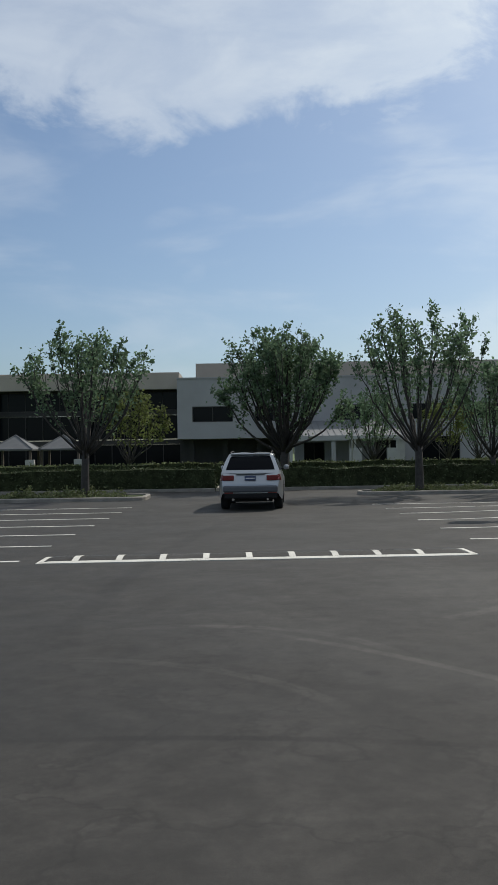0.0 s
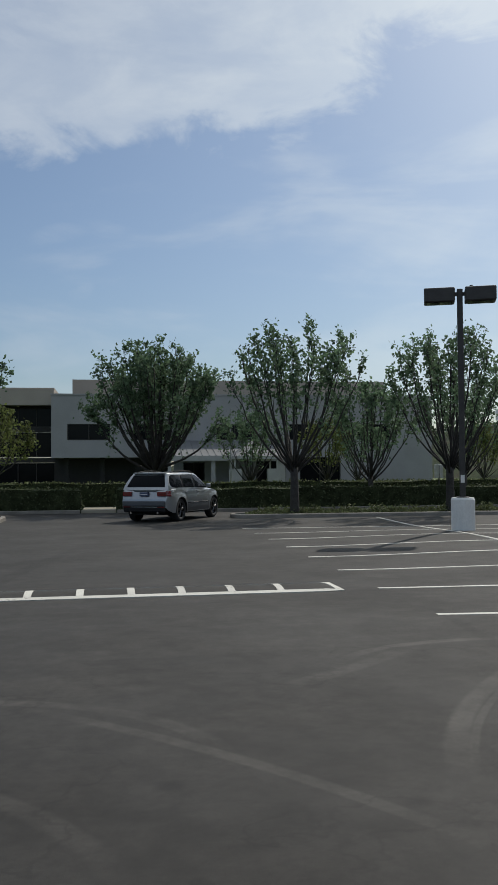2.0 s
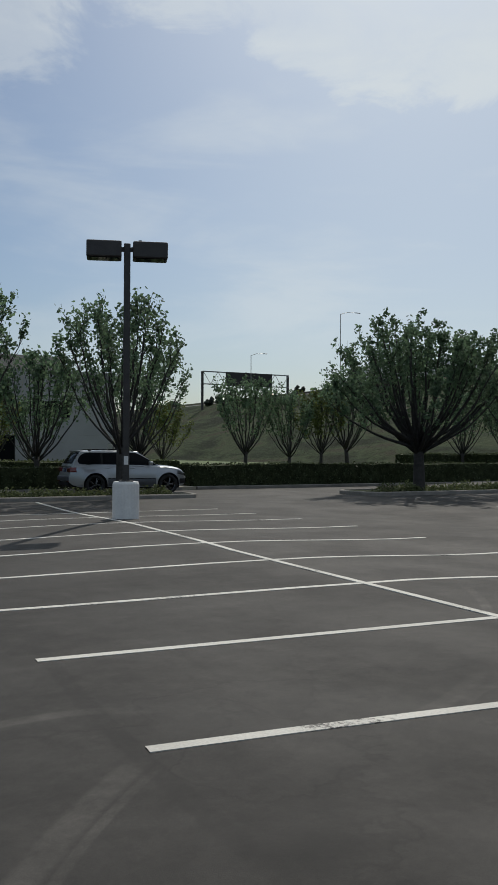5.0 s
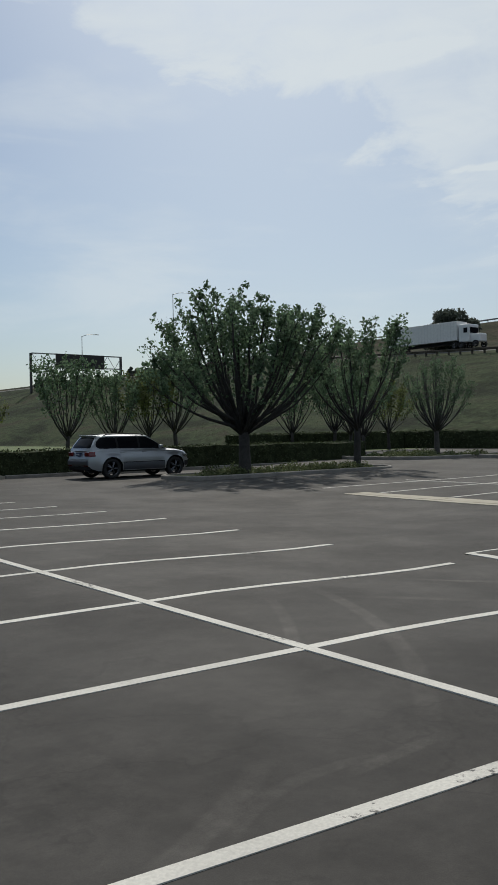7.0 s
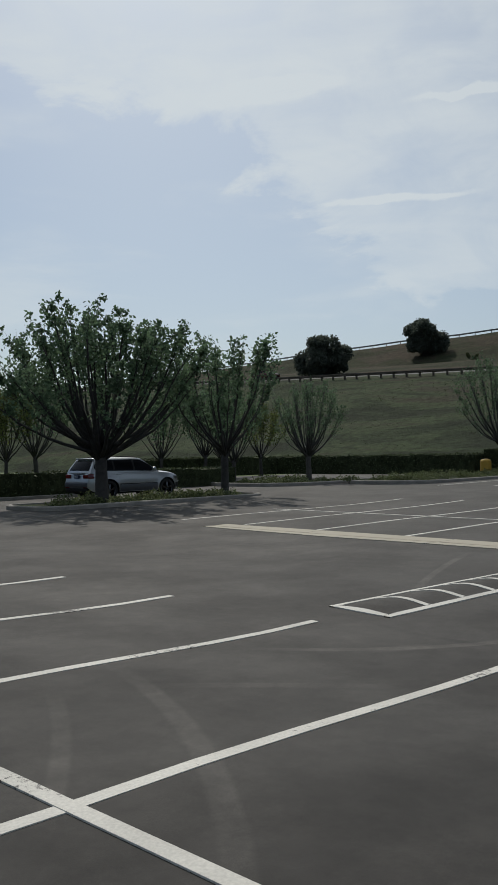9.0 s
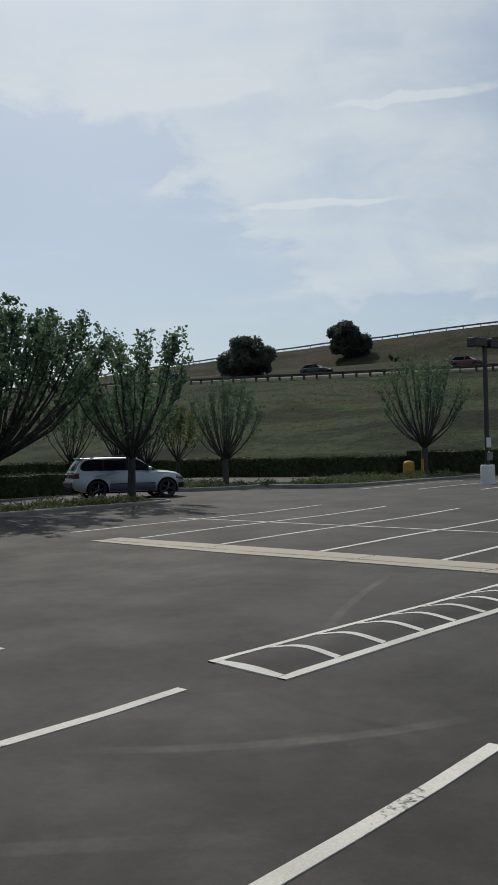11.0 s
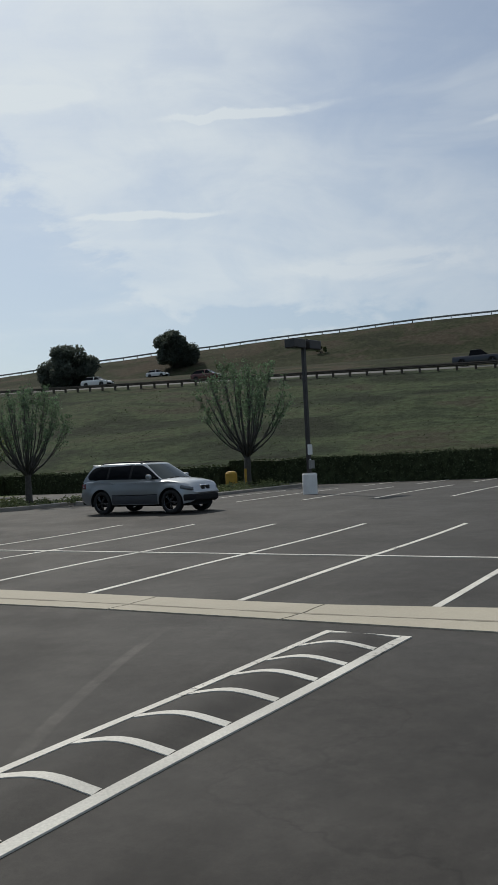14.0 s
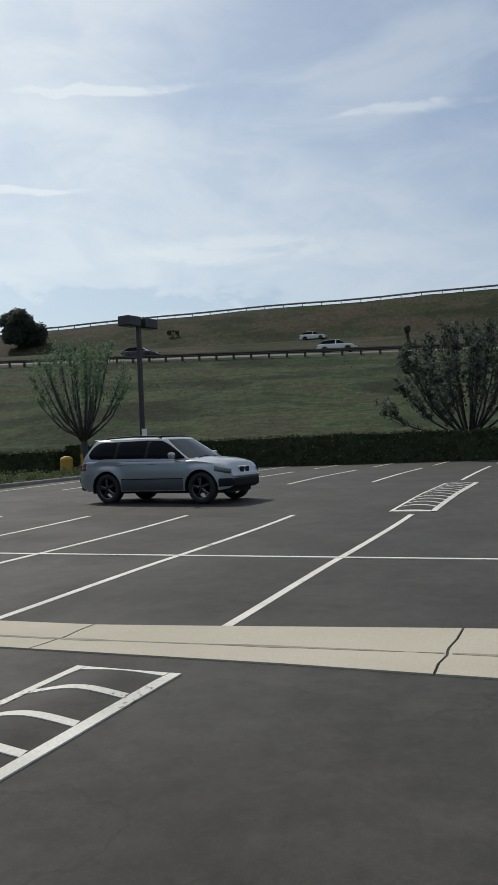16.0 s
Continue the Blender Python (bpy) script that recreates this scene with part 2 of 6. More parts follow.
def asphalt_material():
    m = bpy.data.materials.new("asphalt")
    m.use_nodes = True
    nt = m.node_tree
    N, L = nt.nodes.new, nt.links.new
    b = nt.nodes["Principled BSDF"]
    tc = N("ShaderNodeTexCoord")

    def noise_at(scale, detail=5, rough=0.55, stretch=None, dist=0.0):
        n = N("ShaderNodeTexNoise")
        n.inputs["Scale"].default_value, n.inputs["Detail"].default_value, n.inputs["Roughness"].default_value, n.inputs["Distortion"].default_value = scale, detail, rough, dist
        if stretch:
            mp = N("ShaderNodeMapping"); mp.inputs["Scale"].default_value = stretch[:3]; mp.inputs["Rotation"].default_value = (0, 0, radians(stretch[3]))
            L(tc.outputs["Object"], mp.inputs[0]); L(mp.outputs[0], n.inputs["Vector"])
        else:
            L(tc.outputs["Object"], n.inputs["Vector"])
        return n

    def ramp(src, lo, hi, a, c):
        r = N("ShaderNodeMapRange"); r.interpolation_type = "SMOOTHSTEP"
        for k, v in zip(("From Min", "From Max", "To Min", "To Max"), (lo, hi, a, c)):
            r.inputs[k].default_value = v
        L(src.outputs[0], r.inputs[0])
        return r

    def times(a, c):
        t = N("ShaderNodeMath"); t.operation = "MULTIPLY"
        L(a.outputs[0], t.inputs[0]); L(c.outputs[0], t.inputs[1])
        return t
    big = ramp(noise_at(0.16, 5), 0.35, 0.66, 0.86, 1.14)
    mid = ramp(noise_at(0.9, 7, 0.7, dist=0.4), 0.35, 0.68, 0.82, 1.22)
    scuff = ramp(noise_at(0.55, 4, 0.55, (0.2, 1.5, 1, 17), 1.2), 0.55, 0.70, 1.0, 1.22)
    scuff2 = ramp(noise_at(0.5, 3, 0.5, (1.6, 0.14, 1, -28), 1.5), 0.62, 0.74, 1.0, 1.18)
    stain = ramp(noise_at(0.42, 3, 0.6, dist=0.8), 0.27, 0.36, 0.72, 1.0)
    grit = ramp(noise_at(150, 3, 0.7), 0.3, 0.72, 0.8, 1.22)
    mottle = ramp(noise_at(3.2, 10, 0.8), 0.34, 0.68, 0.7, 1.3)
    spots = N("ShaderNodeTexVoronoi"); spots.inputs["Scale"].default_value = 0.8
    L(tc.outputs["Object"], spots.inputs["Vector"])
    drip = ramp(spots, 0.02, 0.09, 0.55, 1.0)
    v = times(times(times(big, mid), times(scuff, scuff2)), times(times(stain, grit), times(mottle, drip)))
    flat = N("ShaderNodeVectorMath"); flat.operation = "MULTIPLY"; flat.inputs[1].default_value = (1, 1, 0)
    L(tc.outputs["Object"], flat.inputs[0])
    gate = ramp(noise_at(1.1, 5, 0.65), 0.3, 0.6, 0.35, 1.0)
    total = None
    for cx, cy, rad, w, power, mx, my, half in TYRE_TRACKS:
        d = N("ShaderNodeVectorMath"); d.operation = "DISTANCE"; d.inputs[1].default_value = (cx, cy, 0)
        L(flat.outputs[0], d.inputs[0])
        off = N("ShaderNodeMath"); off.operation = "SUBTRACT"; off.inputs[1].default_value = rad
        L(d.outputs["Value"], off.inputs[0])
        ab = N("ShaderNodeMath"); ab.operation = "ABSOLUTE"
        L(off.outputs[0], ab.inputs[0])
        band = ramp(ab, w * 0.3, w * 0.62, power * (2.5 if power > 0 else 1.5), 0.0)
        md = N("ShaderNodeVectorMath"); md.operation = "DISTANCE"; md.inputs[1].default_value = (mx, my, 0)
        L(flat.outputs[0], md.inputs[0])
        far = N("ShaderNodeMapRange"); far.interpolation_type = "SMOOTHSTEP"
        for key, val in zip(("From Min", "From Max", "To Min", "To Max"), (half * 0.5, half * 1.1, 1.0, 0.0)):
            far.inputs[key].default_value = val
        L(md.outputs["Value"], far.inputs[0])
        one = times(times(band, far), gate)
        if total is None:
            total = one
        else:
            ad = N("ShaderNodeMath"); ad.operation = "ADD"
            L(total.outputs[0], ad.inputs[0]); L(one.outputs[0], ad.inputs[1]); total = ad
    up = N("ShaderNodeMath"); up.operation = "ADD"; up.inputs[1].default_value = 1.0
    L(total.outputs[0], up.inputs[0])
    v = times(v, up)
    col = N("ShaderNodeMix"); col.data_type, col.blend_type = "RGBA", "MULTIPLY"
    col.inputs["Factor"].default_value = 1.0
    col.inputs["A"].default_value = (0.0245, 0.0226, 0.0200, 1)
    L(v.outputs[0], col.inputs["B"])
    crack = N("ShaderNodeTexVoronoi"); crack.feature = "DISTANCE_TO_EDGE"; crack.inputs["Scale"].default_value = 0.17
    wob = noise_at(0.8, 5)
    wmix = N("ShaderNodeMix"); wmix.data_type = "RGBA"; wmix.inputs["Factor"].default_value = 0.35
    L(tc.outputs["Object"], wmix.inputs["A"])
    sc = N("ShaderNodeVectorMath"); sc.operation = "SCALE"; sc.inputs["Scale"].default_value = 6.0
    L(wob.outputs["Color"], sc.inputs[0]); L(sc.outputs[0], wmix.inputs["B"])
    L(wmix.outputs["Result"], crack.inputs["Vector"])
    cr = ramp(crack, 0.0, 0.005, 0.72, 1.0)
    col2 = N("ShaderNodeMix"); col2.data_type, col2.blend_type = "RGBA", "MULTIPLY"; col2.inputs["Factor"].default_value = 1.0
    L(col.outputs["Result"], col2.inputs["A"]); L(cr.outputs[0], col2.inputs["B"])
    L(col2.outputs["Result"], b.inputs["Base Color"])
    ro = ramp(noise_at(0.6, 4), 0.35, 0.65, 0.77, 0.84)
    L(ro.outputs[0], b.inputs["Roughness"])
    b.inputs["Specular IOR Level"].default_value = 0.34
    bp = N("ShaderNodeBump"); bp.inputs["Strength"].default_value, bp.inputs["Distance"].default_value = 0.2, 0.003
    L(grit.outputs[0], bp.inputs["Height"]); L(bp.outputs[0], b.inputs["Normal"])
    return m


def paint_line_material():
    m = material("worn_white_paint", (0.61, 0.59, 0.53), 0.8, vary=0.2, scale=1.3, fine=60, bump=0.2, dist=0.004)
    nt = m.node_tree
    N, L = nt.nodes.new, nt.links.new
    b = nt.nodes["Principled BSDF"]
    src = b.inputs["Base Color"].links[0].from_socket
    tc, n, gate = N("ShaderNodeTexCoord"), N("ShaderNodeTexNoise"), N("ShaderNodeTexNoise")
    n.inputs["Scale"].default_value, n.inputs["Detail"].default_value, n.inputs["Roughness"].default_value = 22, 6, 0.75
    gate.inputs["Scale"].default_value = 0.7
    L(tc.outputs["Object"], n.inputs["Vector"]); L(tc.outputs["Object"], gate.inputs["Vector"])
    add = N("ShaderNodeMath"); add.operation = "ADD"
    L(n.outputs[0], add.inputs[0]); L(gate.outputs[0], add.inputs[1])
    r = N("ShaderNodeMapRange"); r.inputs["From Min"].default_value, r.inputs["From Max"].default_value = 1.16, 1.24
    L(add.outputs[0], r.inputs[0])
    mx = N("ShaderNodeMix"); mx.data_type = "RGBA"; mx.inputs["B"].default_value = (0.075, 0.07, 0.065, 1)
    L(r.outputs[0], mx.inputs["Factor"]); L(src, mx.inputs["A"])
    L(mx.outputs["Result"], b.inputs["Base Color"])
    return m


def bank_material(name, tones):
    """Rough grass: four tones in drifts along the slope, with tufts in relief."""
    m = bpy.data.materials.new(name)
    m.use_nodes = True
    nt = m.node_tree
    N, L = nt.nodes.new, nt.links.new
    b = nt.nodes["Principled BSDF"]
    tc = N("ShaderNodeTexCoord")

    def noise_at(scale, stretch, detail, rough):
        mp, n = N("ShaderNodeMapping"), N("ShaderNodeTexNoise")
        mp.inputs["Scale"].default_value = stretch
        for key, val in (("Scale", scale), ("Detail", detail), ("Roughness", rough), ("Distortion", 0.5)):
            n.inputs[key].default_value = val
        L(tc.outputs["Object"], mp.inputs[0]); L(mp.outputs[0], n.inputs["Vector"])
        return n
    drift, tuft = noise_at(0.1, (1.5, 0.7, 1.0), 8, 0.62), noise_at(1.5, (1, 1, 1), 6, 0.7)
    ramp = N("ShaderNodeValToRGB")
    els = ramp.color_ramp.elements
    els.new(0.5), els.new(0.6)
    for e, pos, c in zip(els, (0.40, 0.48, 0.54, 0.63), tones):
        e.position, e.color = pos, (*c, 1)
    L(drift.outputs[0], ramp.inputs[0])
    g = N("ShaderNodeMapRange")
    for key, val in zip(("From Min", "From Max", "To Min", "To Max"), (0.3, 0.72, 0.5, 1.42)):
        g.inputs[key].default_value = val
    L(tuft.outputs[0], g.inputs[0])
    mul = N("ShaderNodeMix"); mul.data_type, mul.blend_type = "RGBA", "MULTIPLY"; mul.inputs["Factor"].default_value = 1.0
    L(ramp.outputs[0], mul.inputs["A"]); L(g.outputs[0], mul.inputs["B"])
    L(mul.outputs["Result"], b.inputs["Base Color"])
    b.inputs["Roughness"].default_value, b.inputs["Specular IOR Level"].default_value = 0.95, 0.05
    bp = N("ShaderNodeBump"); bp.inputs["Strength"].default_value, bp.inputs["Distance"].default_value = 0.6, 0.25
    L(tuft.outputs[0], bp.inputs["Height"]); L(bp.outputs[0], b.inputs["Normal"])
    return m


M_ASPHALT = asphalt_material()
M_LINE = paint_line_material()
M_GRASS = bank_material("rough_grass", ((0.021, 0.026, 0.016), (0.030, 0.041, 0.022), (0.047, 0.061, 0.031), (0.045, 0.044, 0.029)))
M_DRY = bank_material("dry_grass", ((0.026, 0.029, 0.017), (0.034, 0.040, 0.021), (0.048, 0.043, 0.029), (0.058, 0.047, 0.033)))
M_BLADE = leaf_material("grass_blade", (0.052, 0.066, 0.035), 0.6, 0.3)
M_LAWN = material("lawn", (0.10, 0.14, 0.04), 0.95, vary=0.35, scale=0.3, fine=9, bump=0.6, dist=0.05)
M_CONCRETE = material("concrete", (0.38, 0.345, 0.27), 0.85, vary=0.12, scale=0.7, fine=45, bump=0.12, dist=0.003)
M_SILT = material("dried_silt", (0.24, 0.215, 0.165), 0.9, vary=0.3, scale=2.5, fine=50, bump=0.1, dist=0.002)
M_KERB = material("kerb_concrete", (0.27, 0.25, 0.22), 0.85, vary=0.3, scale=2.0, fine=30, bump=0.3, dist=0.006)
M_BARK = material("bark", (0.05, 0.046, 0.042), 0.9, vary=0.4, scale=6, fine=30, bump=0.7, dist=0.02)
M_BARK_PALE = material("pale_bark", (0.072, 0.067, 0.06), 0.9, vary=0.35, scale=6, fine=30, bump=0.6, dist=0.02)
M_LEAF = leaf_material("leaf", (0.13, 0.20, 0.115), 0.52)
M_LEAF2 = leaf_material("leaf_yellowish", (0.14, 0.17, 0.055), 0.45)
M_EVERGREEN = leaf_material("evergreen_leaf", (0.105, 0.125, 0.1), 0.45, 0.35)
M_HEDGE = leaf_material("hedge_leaf", (0.075, 0.095, 0.047), 0.25, 0.35)
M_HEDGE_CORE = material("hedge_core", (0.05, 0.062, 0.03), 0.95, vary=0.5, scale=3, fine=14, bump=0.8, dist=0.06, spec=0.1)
M_SHRUB = leaf_material("low_shrub_leaf", (0.13, 0.155, 0.07), 0.3, 0.4)
M_STUCCO = material("stucco", (0.32, 0.32, 0.325), 0.9, vary=0.1, scale=0.6, fine=20, bump=0.2, dist=0.01)
M_STUCCO_D = material("beige_stucco", (0.38, 0.34, 0.29), 0.9, vary=0.1, scale=0.6, fine=20, bump=0.2, dist=0.01)
M_BRONZE = material("dark_bronze_paint", (0.035, 0.032, 0.03), 0.5, metal=0.3, vary=0.2, scale=3, fine=30, bump=0.1)
M_POLE = material("dark_painted_pole", (0.05, 0.045, 0.042), 0.45, metal=0.2, vary=0.25, scale=4, fine=30, bump=0.1)
M_GLASS = glass_material("dark_window_glass", (0.006, 0.007, 0.009), 0.08, 0.12)
M_SHADE = material("weathered_shade_roof", (0.11, 0.115, 0.12), 0.8, vary=0.2, scale=2, fine=14, bump=0.1)
M_PILLAR = material("painted_pillar", (0.36, 0.36, 0.36), 0.8, vary=0.12, scale=2, fine=20, bump=0.1)
M_ROOF = material("metal_roof", (0.14, 0.147, 0.155), 0.55, vary=0.12, scale=1, fine=12, bump=0.1)
M_ROAD = material("freeway_concrete", (0.075, 0.073, 0.069), 0.9, vary=0.2, scale=0.3, fine=8, bump=0.2)
M_RAIL = material("galvanised_steel", (0.30, 0.30, 0.29), 0.5, metal=0.6, vary=0.2, scale=2, fine=20, bump=0.1)
M_POST = material("weathered_post", (0.08, 0.065, 0.05), 0.9, vary=0.3, scale=4, fine=30, bump=0.3)
M_YELLOW = material("yellow_paint", (0.42, 0.25, 0.025), 0.55, vary=0.2, scale=4, fine=25, bump=0.1)
M_WHITE = material("white_paint", (0.72, 0.72, 0.70), 0.6, vary=0.1, scale=3, fine=25, bump=0.1)


# ---- mesh helpers ----
def part(name, bm, mat, parent=None, label="", smooth=False, sharp=None):
    me = bpy.data.meshes.new(name)
    bmesh.ops.recalc_face_normals(bm, faces=bm.faces[:])
    bm.to_mesh(me)
    bm.free()
    for mm in (mat if isinstance(mat, (list, tuple)) else [mat]):
        me.materials.append(mm)
    if smooth:
        me.shade_smooth()
    if sharp:
        me.set_sharp_from_angle(angle=radians(sharp))
    ob = new(name, me)
    if parent is not None:
        ob.parent = parent
    if label:
        ob["label"] = label
    return ob


def mesh_part(name, verts, faces, mat, parent=None, label="", smooth=False):
    me = bpy.data.meshes.new(name)
    me.from_pydata(verts, [], faces)
    me.materials.append(mat)
    if smooth:
        me.shade_smooth()
    ob = new(name, me)
    if parent is not None:
        ob.parent = parent
    if label:
        ob["label"] = label
    return ob


def box(bm, x0, x1, y0, y1, z0, z1, bevel=0.0):
    r = bmesh.ops.create_cube(bm, size=1.0)
    vs = r["verts"]
    bmesh.ops.scale(bm, verts=vs, vec=(x1 - x0, y1 - y0, z1 - z0))
    bmesh.ops.translate(bm, verts=vs, vec=((x0 + x1) / 2, (y0 + y1) / 2, (z0 + z1) / 2))
    if bevel:
        es = list({e for v in vs for e in v.link_edges})
        bmesh.ops.bevel(bm, geom=es, offset=bevel, segments=2, affect="EDGES", profile=0.5)
    return bm


def boxm(*a, bevel=0.0):
    return box(bmesh.new(), *a, bevel=bevel)


def tube(bm, pts, radii, seg=8, cap=True):
    """A swept tube along pts."""
    rings = []
    pts = [Vector(p) for p in pts]
    for i, p in enumerate(pts):
        d = (pts[min(i + 1, len(pts) - 1)] - pts[max(i - 1, 0)]).normalized()
        a = d.cross(Vector((0.31, 0.95, 0.05))).normalized()
        c = d.cross(a)
        rings.append([bm.verts.new(p + (a * math.cos(2 * math.pi * k / seg) + c * math.sin(2 * math.pi * k / seg)) * radii[i]) for k in range(seg)])
    for r0, r1 in zip(rings, rings[1:]):
        for k in range(seg):
            bm.faces.new((r0[k], r0[(k + 1) % seg], r1[(k + 1) % seg], r1[k]))
    if cap:
        bm.faces.new(rings[0][::-1])
        bm.faces.new(rings[-1])
    return bm


def cyl(bm, p0, p1, r0, r1=None, seg=16):
    return tube(bm, [p0, p1], [r0, r1 if r1 is not None else r0], seg)


def empty(name, m=None, **tags):
    ob = new(name)
    if m is not None:
        ob.matrix_world = m
    return tagged(ob, **tags)


def smooth_step(a, b, v):
    t = min(1.0, max(0.0, (v - a) / (b - a)))
    return t * t * (3 - 2 * t)


# ---- ground ----
def clamp(v, a, b):
    return min(b, max(a, v))


def lot_height(x, y):
    """Drainage falls: a crown between the stalls, a valley at the gutter, a rise to the east."""
    knots = ((-60, 0.0), (4.9, 0.0), (5.7, 0.03), (10.1, clamp(0.03 + 0.013 * (y - 5.8), 0.0, 0.12)), (15.0, clamp(-0.11 + 0.022 * (y - 8.3), -0.12, 0.04)), (18.5, -0.085), (22.0, -0.05), (27.0, 0.0), (32.0, 0.03), (70, 0.0))
    z = 0.0
    for (a, za), (b, zb) in zip(knots, knots[1:]):
        if a <= x <= b:
            z = za + (zb - za) * smooth_step(a, b, x)
            break
    return z * (1 - smooth_step(16, 23, y)) + (0.15 * smooth_step(30, 38, x) + 0.08 * smooth_step(38, 48, x)) * (1 - smooth_step(60.6, 61.9, x))


TOE = 62.0
BANK = ((0, 0.0), (2, 0.3), (6, 1.6), (41, 10.6), (44, 11.3), (51, 12.3), (57, 12.9), (62, 13.6), (92, 18.2), (95, 18.6), (100, 19.0), (117, 28.0), (122, 28.6), (150, 28.6), (4000, 20.0))


def bank_height(x, y):
    """Grass slope, freeway bench, upper slope with a ramp, crest."""
    d = x - TOE
    if d <= 0:
        return 0.0
    for (a, za), (b, zb) in zip(BANK, BANK[1:]):
        if a <= d <= b:
            z = za + (zb - za) * (d - a) / (b - a)
            break
    north = smooth_step(20, 260, y)
    road = clamp(10.7 + 0.035 * (y - 15), 9.6, 14.8)
    crest = (12.2 + 16.4 * (0.97 - 0.34 * north)) * (1 + 0.10 * north)
    z = z * road / 11.9 if z <= 12.9 else 12.9 * road / 11.9 + (z - 12.9) / 15.7 * (crest - 12.9 * road / 11.9)
    bench = 43 <= d <= 57 or 92 <= d <= 100
    if not bench and d > 3:
        z += 0.35 * noise.noise((x * 0.08, y * 0.05, 3.0)) + 0.15 * noise.noise((x * 0.35, y * 0.3, 1.0))
    return z


def terrain(x, y):
    return lot_height(x, y) if x <= TOE else bank_height(x, y)


LOT = (-45.0, 60.6, -45.0, 33.6)


def build_ground():
    xs = [-3000, -900, -300, -120, -60] + [-45 + 3.0 * i for i in range(13)] + [-6 + 0.375 * i for i in range(112)] + [36 + 2.05 * i for i in range(1, 12)] + [60.6]
    xs += [TOE + v for v in (0, 2, 4, 6)] + [TOE + 6 + 2.5 * i for i in range(1, 14)] + [TOE + v for v in (41, 44, 47.5, 51, 57, 62)] + [TOE + 62 + 3 * i for i in range(1, 10)]
    xs += [TOE + v for v in (92, 95, 100, 104, 108, 112, 117, 122, 150, 400, 1200, 3000)]
    ys = [-3000, -800, -300, -160, -100, -70] + [-45 + 3 * i for i in range(14)] + [-3 + 0.5 * i for i in range(1, 73)] + [33.6] + [36 + 4 * i for i in range(0, 60)] + [300, 360, 450, 700, 1400, 3000]
    verts = [(x, y, terrain(x, y)) for y in ys for x in xs]
    nx = len(xs)
    faces, mats = [], []
    for j in range(len(ys) - 1):
        for i in range(nx - 1):
            faces.append((j * nx + i, j * nx + i + 1, (j + 1) * nx + i + 1, (j + 1) * nx + i))
            cx, cy = (xs[i] + xs[i + 1]) / 2, (ys[j] + ys[j + 1]) / 2
            inside = LOT[0] < cx < LOT[1] and LOT[2] < cy < LOT[3] or 36 < cx < LOT[1] and cy > LOT[3] and cy < 46
            d = cx - TOE
            mats.append(0 if inside else (2 if 47 < d < 57 else (4 if d > 57 else 1 if cx > LOT[1] or cy < LOT[2] or cx < LOT[0] - 30 else 3)))
    ob = mesh_part("ground", verts, faces, M_ASPHALT, smooth=True)
    for mm in (M_GRASS, M_ROAD, M_LAWN, M_DRY):
        ob.data.materials.append(mm)
    ob.data.polygons.foreach_set("material_index", mats)
    return tagged(ob, "dark worn asphalt car park running into a grassy freeway embankment", "ground", kind="structure")


build_ground()


# ---- painted markings ----
def strip(name, a, b, width=0.1, height=lot_height, lift=0.006, label="worn white painted stall line on asphalt", group="stall lines", step=0.75):
    """A painted line from a to b that follows the ground."""
    a, b = Vector(a), Vector(b)
    d = b - a
    n = max(1, int(d.length / step))
    side = Vector((-d.y, d.x)).normalized() * width / 2
    verts, faces = [], []
    for i in range(n + 1):
        p = a + d * i / n
        for s in (side, -side):
            q = p + s
            verts.append((q.x, q.y, height(q.x, q.y) + lift))
    for i in range(n):
        faces.append((2 * i, 2 * i + 1, 2 * i + 3, 2 * i + 2))
    # a thin edge below, so that the paint has body
    m = len(verts)
    verts += [(x, y, z - lift - 0.004) for x, y, z in verts]
    for i in range(n):
        for s in (0, 1):
            faces.append((2 * i + s, 2 * i + 2 + s, m + 2 * i + 2 + s, m + 2 * i + s))
    return tagged(mesh_part(name, verts, faces, M_LINE), label, "road marking", group, "structure")


def row_one():
    pitch = 2.25
    for k in range(-1, 9):
        y = 3.9 + pitch * k
        mid, far = y - (0.42 if k < 1 else 0.32), y - (0.41 if k < 2 else 0.2)
        strip("stall_line", (5.66, y + 0.03), (10.1, mid))
        strip("stall_line", (10.1, mid), (15.1 if k < 2 else 14.98, far))
    strip("divider_line", (10.1, 0.5), (10.15, 11.5), 0.1, lift=0.01)
    strip("divider_line", (10.15, 11.5), (11.2, 26.9), 0.1, lift=0.01)


U2, V2 = Vector((0.9985, -0.055)), Vector((0.075, 0.997))
O2 = Vector((26.95, 7.04))


def row_two():
    for k in range(-5, 6):
        p = O2 + V2 * 2.44 * k
        strip("stall_line", p - U2 * 4.32, p + U2 * 5.6)
    strip("divider_line", O2 - V2 * 13, O2 + V2 * 13, lift=0.01)


def row_left():
    for k in range(-1, 6):
        y = 10.98 + 2.25 * k
        strip("stall_line", (-2.0 + 0.03 * k, y), (-7.2, y - 0.1))


def row_three():
    for k in range(-3, 7):
        strip("stall_line", (42.3, 6.35 + 2.72 * k), (47.2, 6.05 + 2.72 * k))
        strip("stall_line", (47.2, 6.05 + 2.72 * k), (51.6, 5.8 + 2.72 * k))
    for k in range(-4, 6):
        strip("stall_line", (54.6, 5.6 + 2.72 * k), (59.6, 5.3 + 2.72 * k))


row_one(), row_two(), row_left(), row_three()


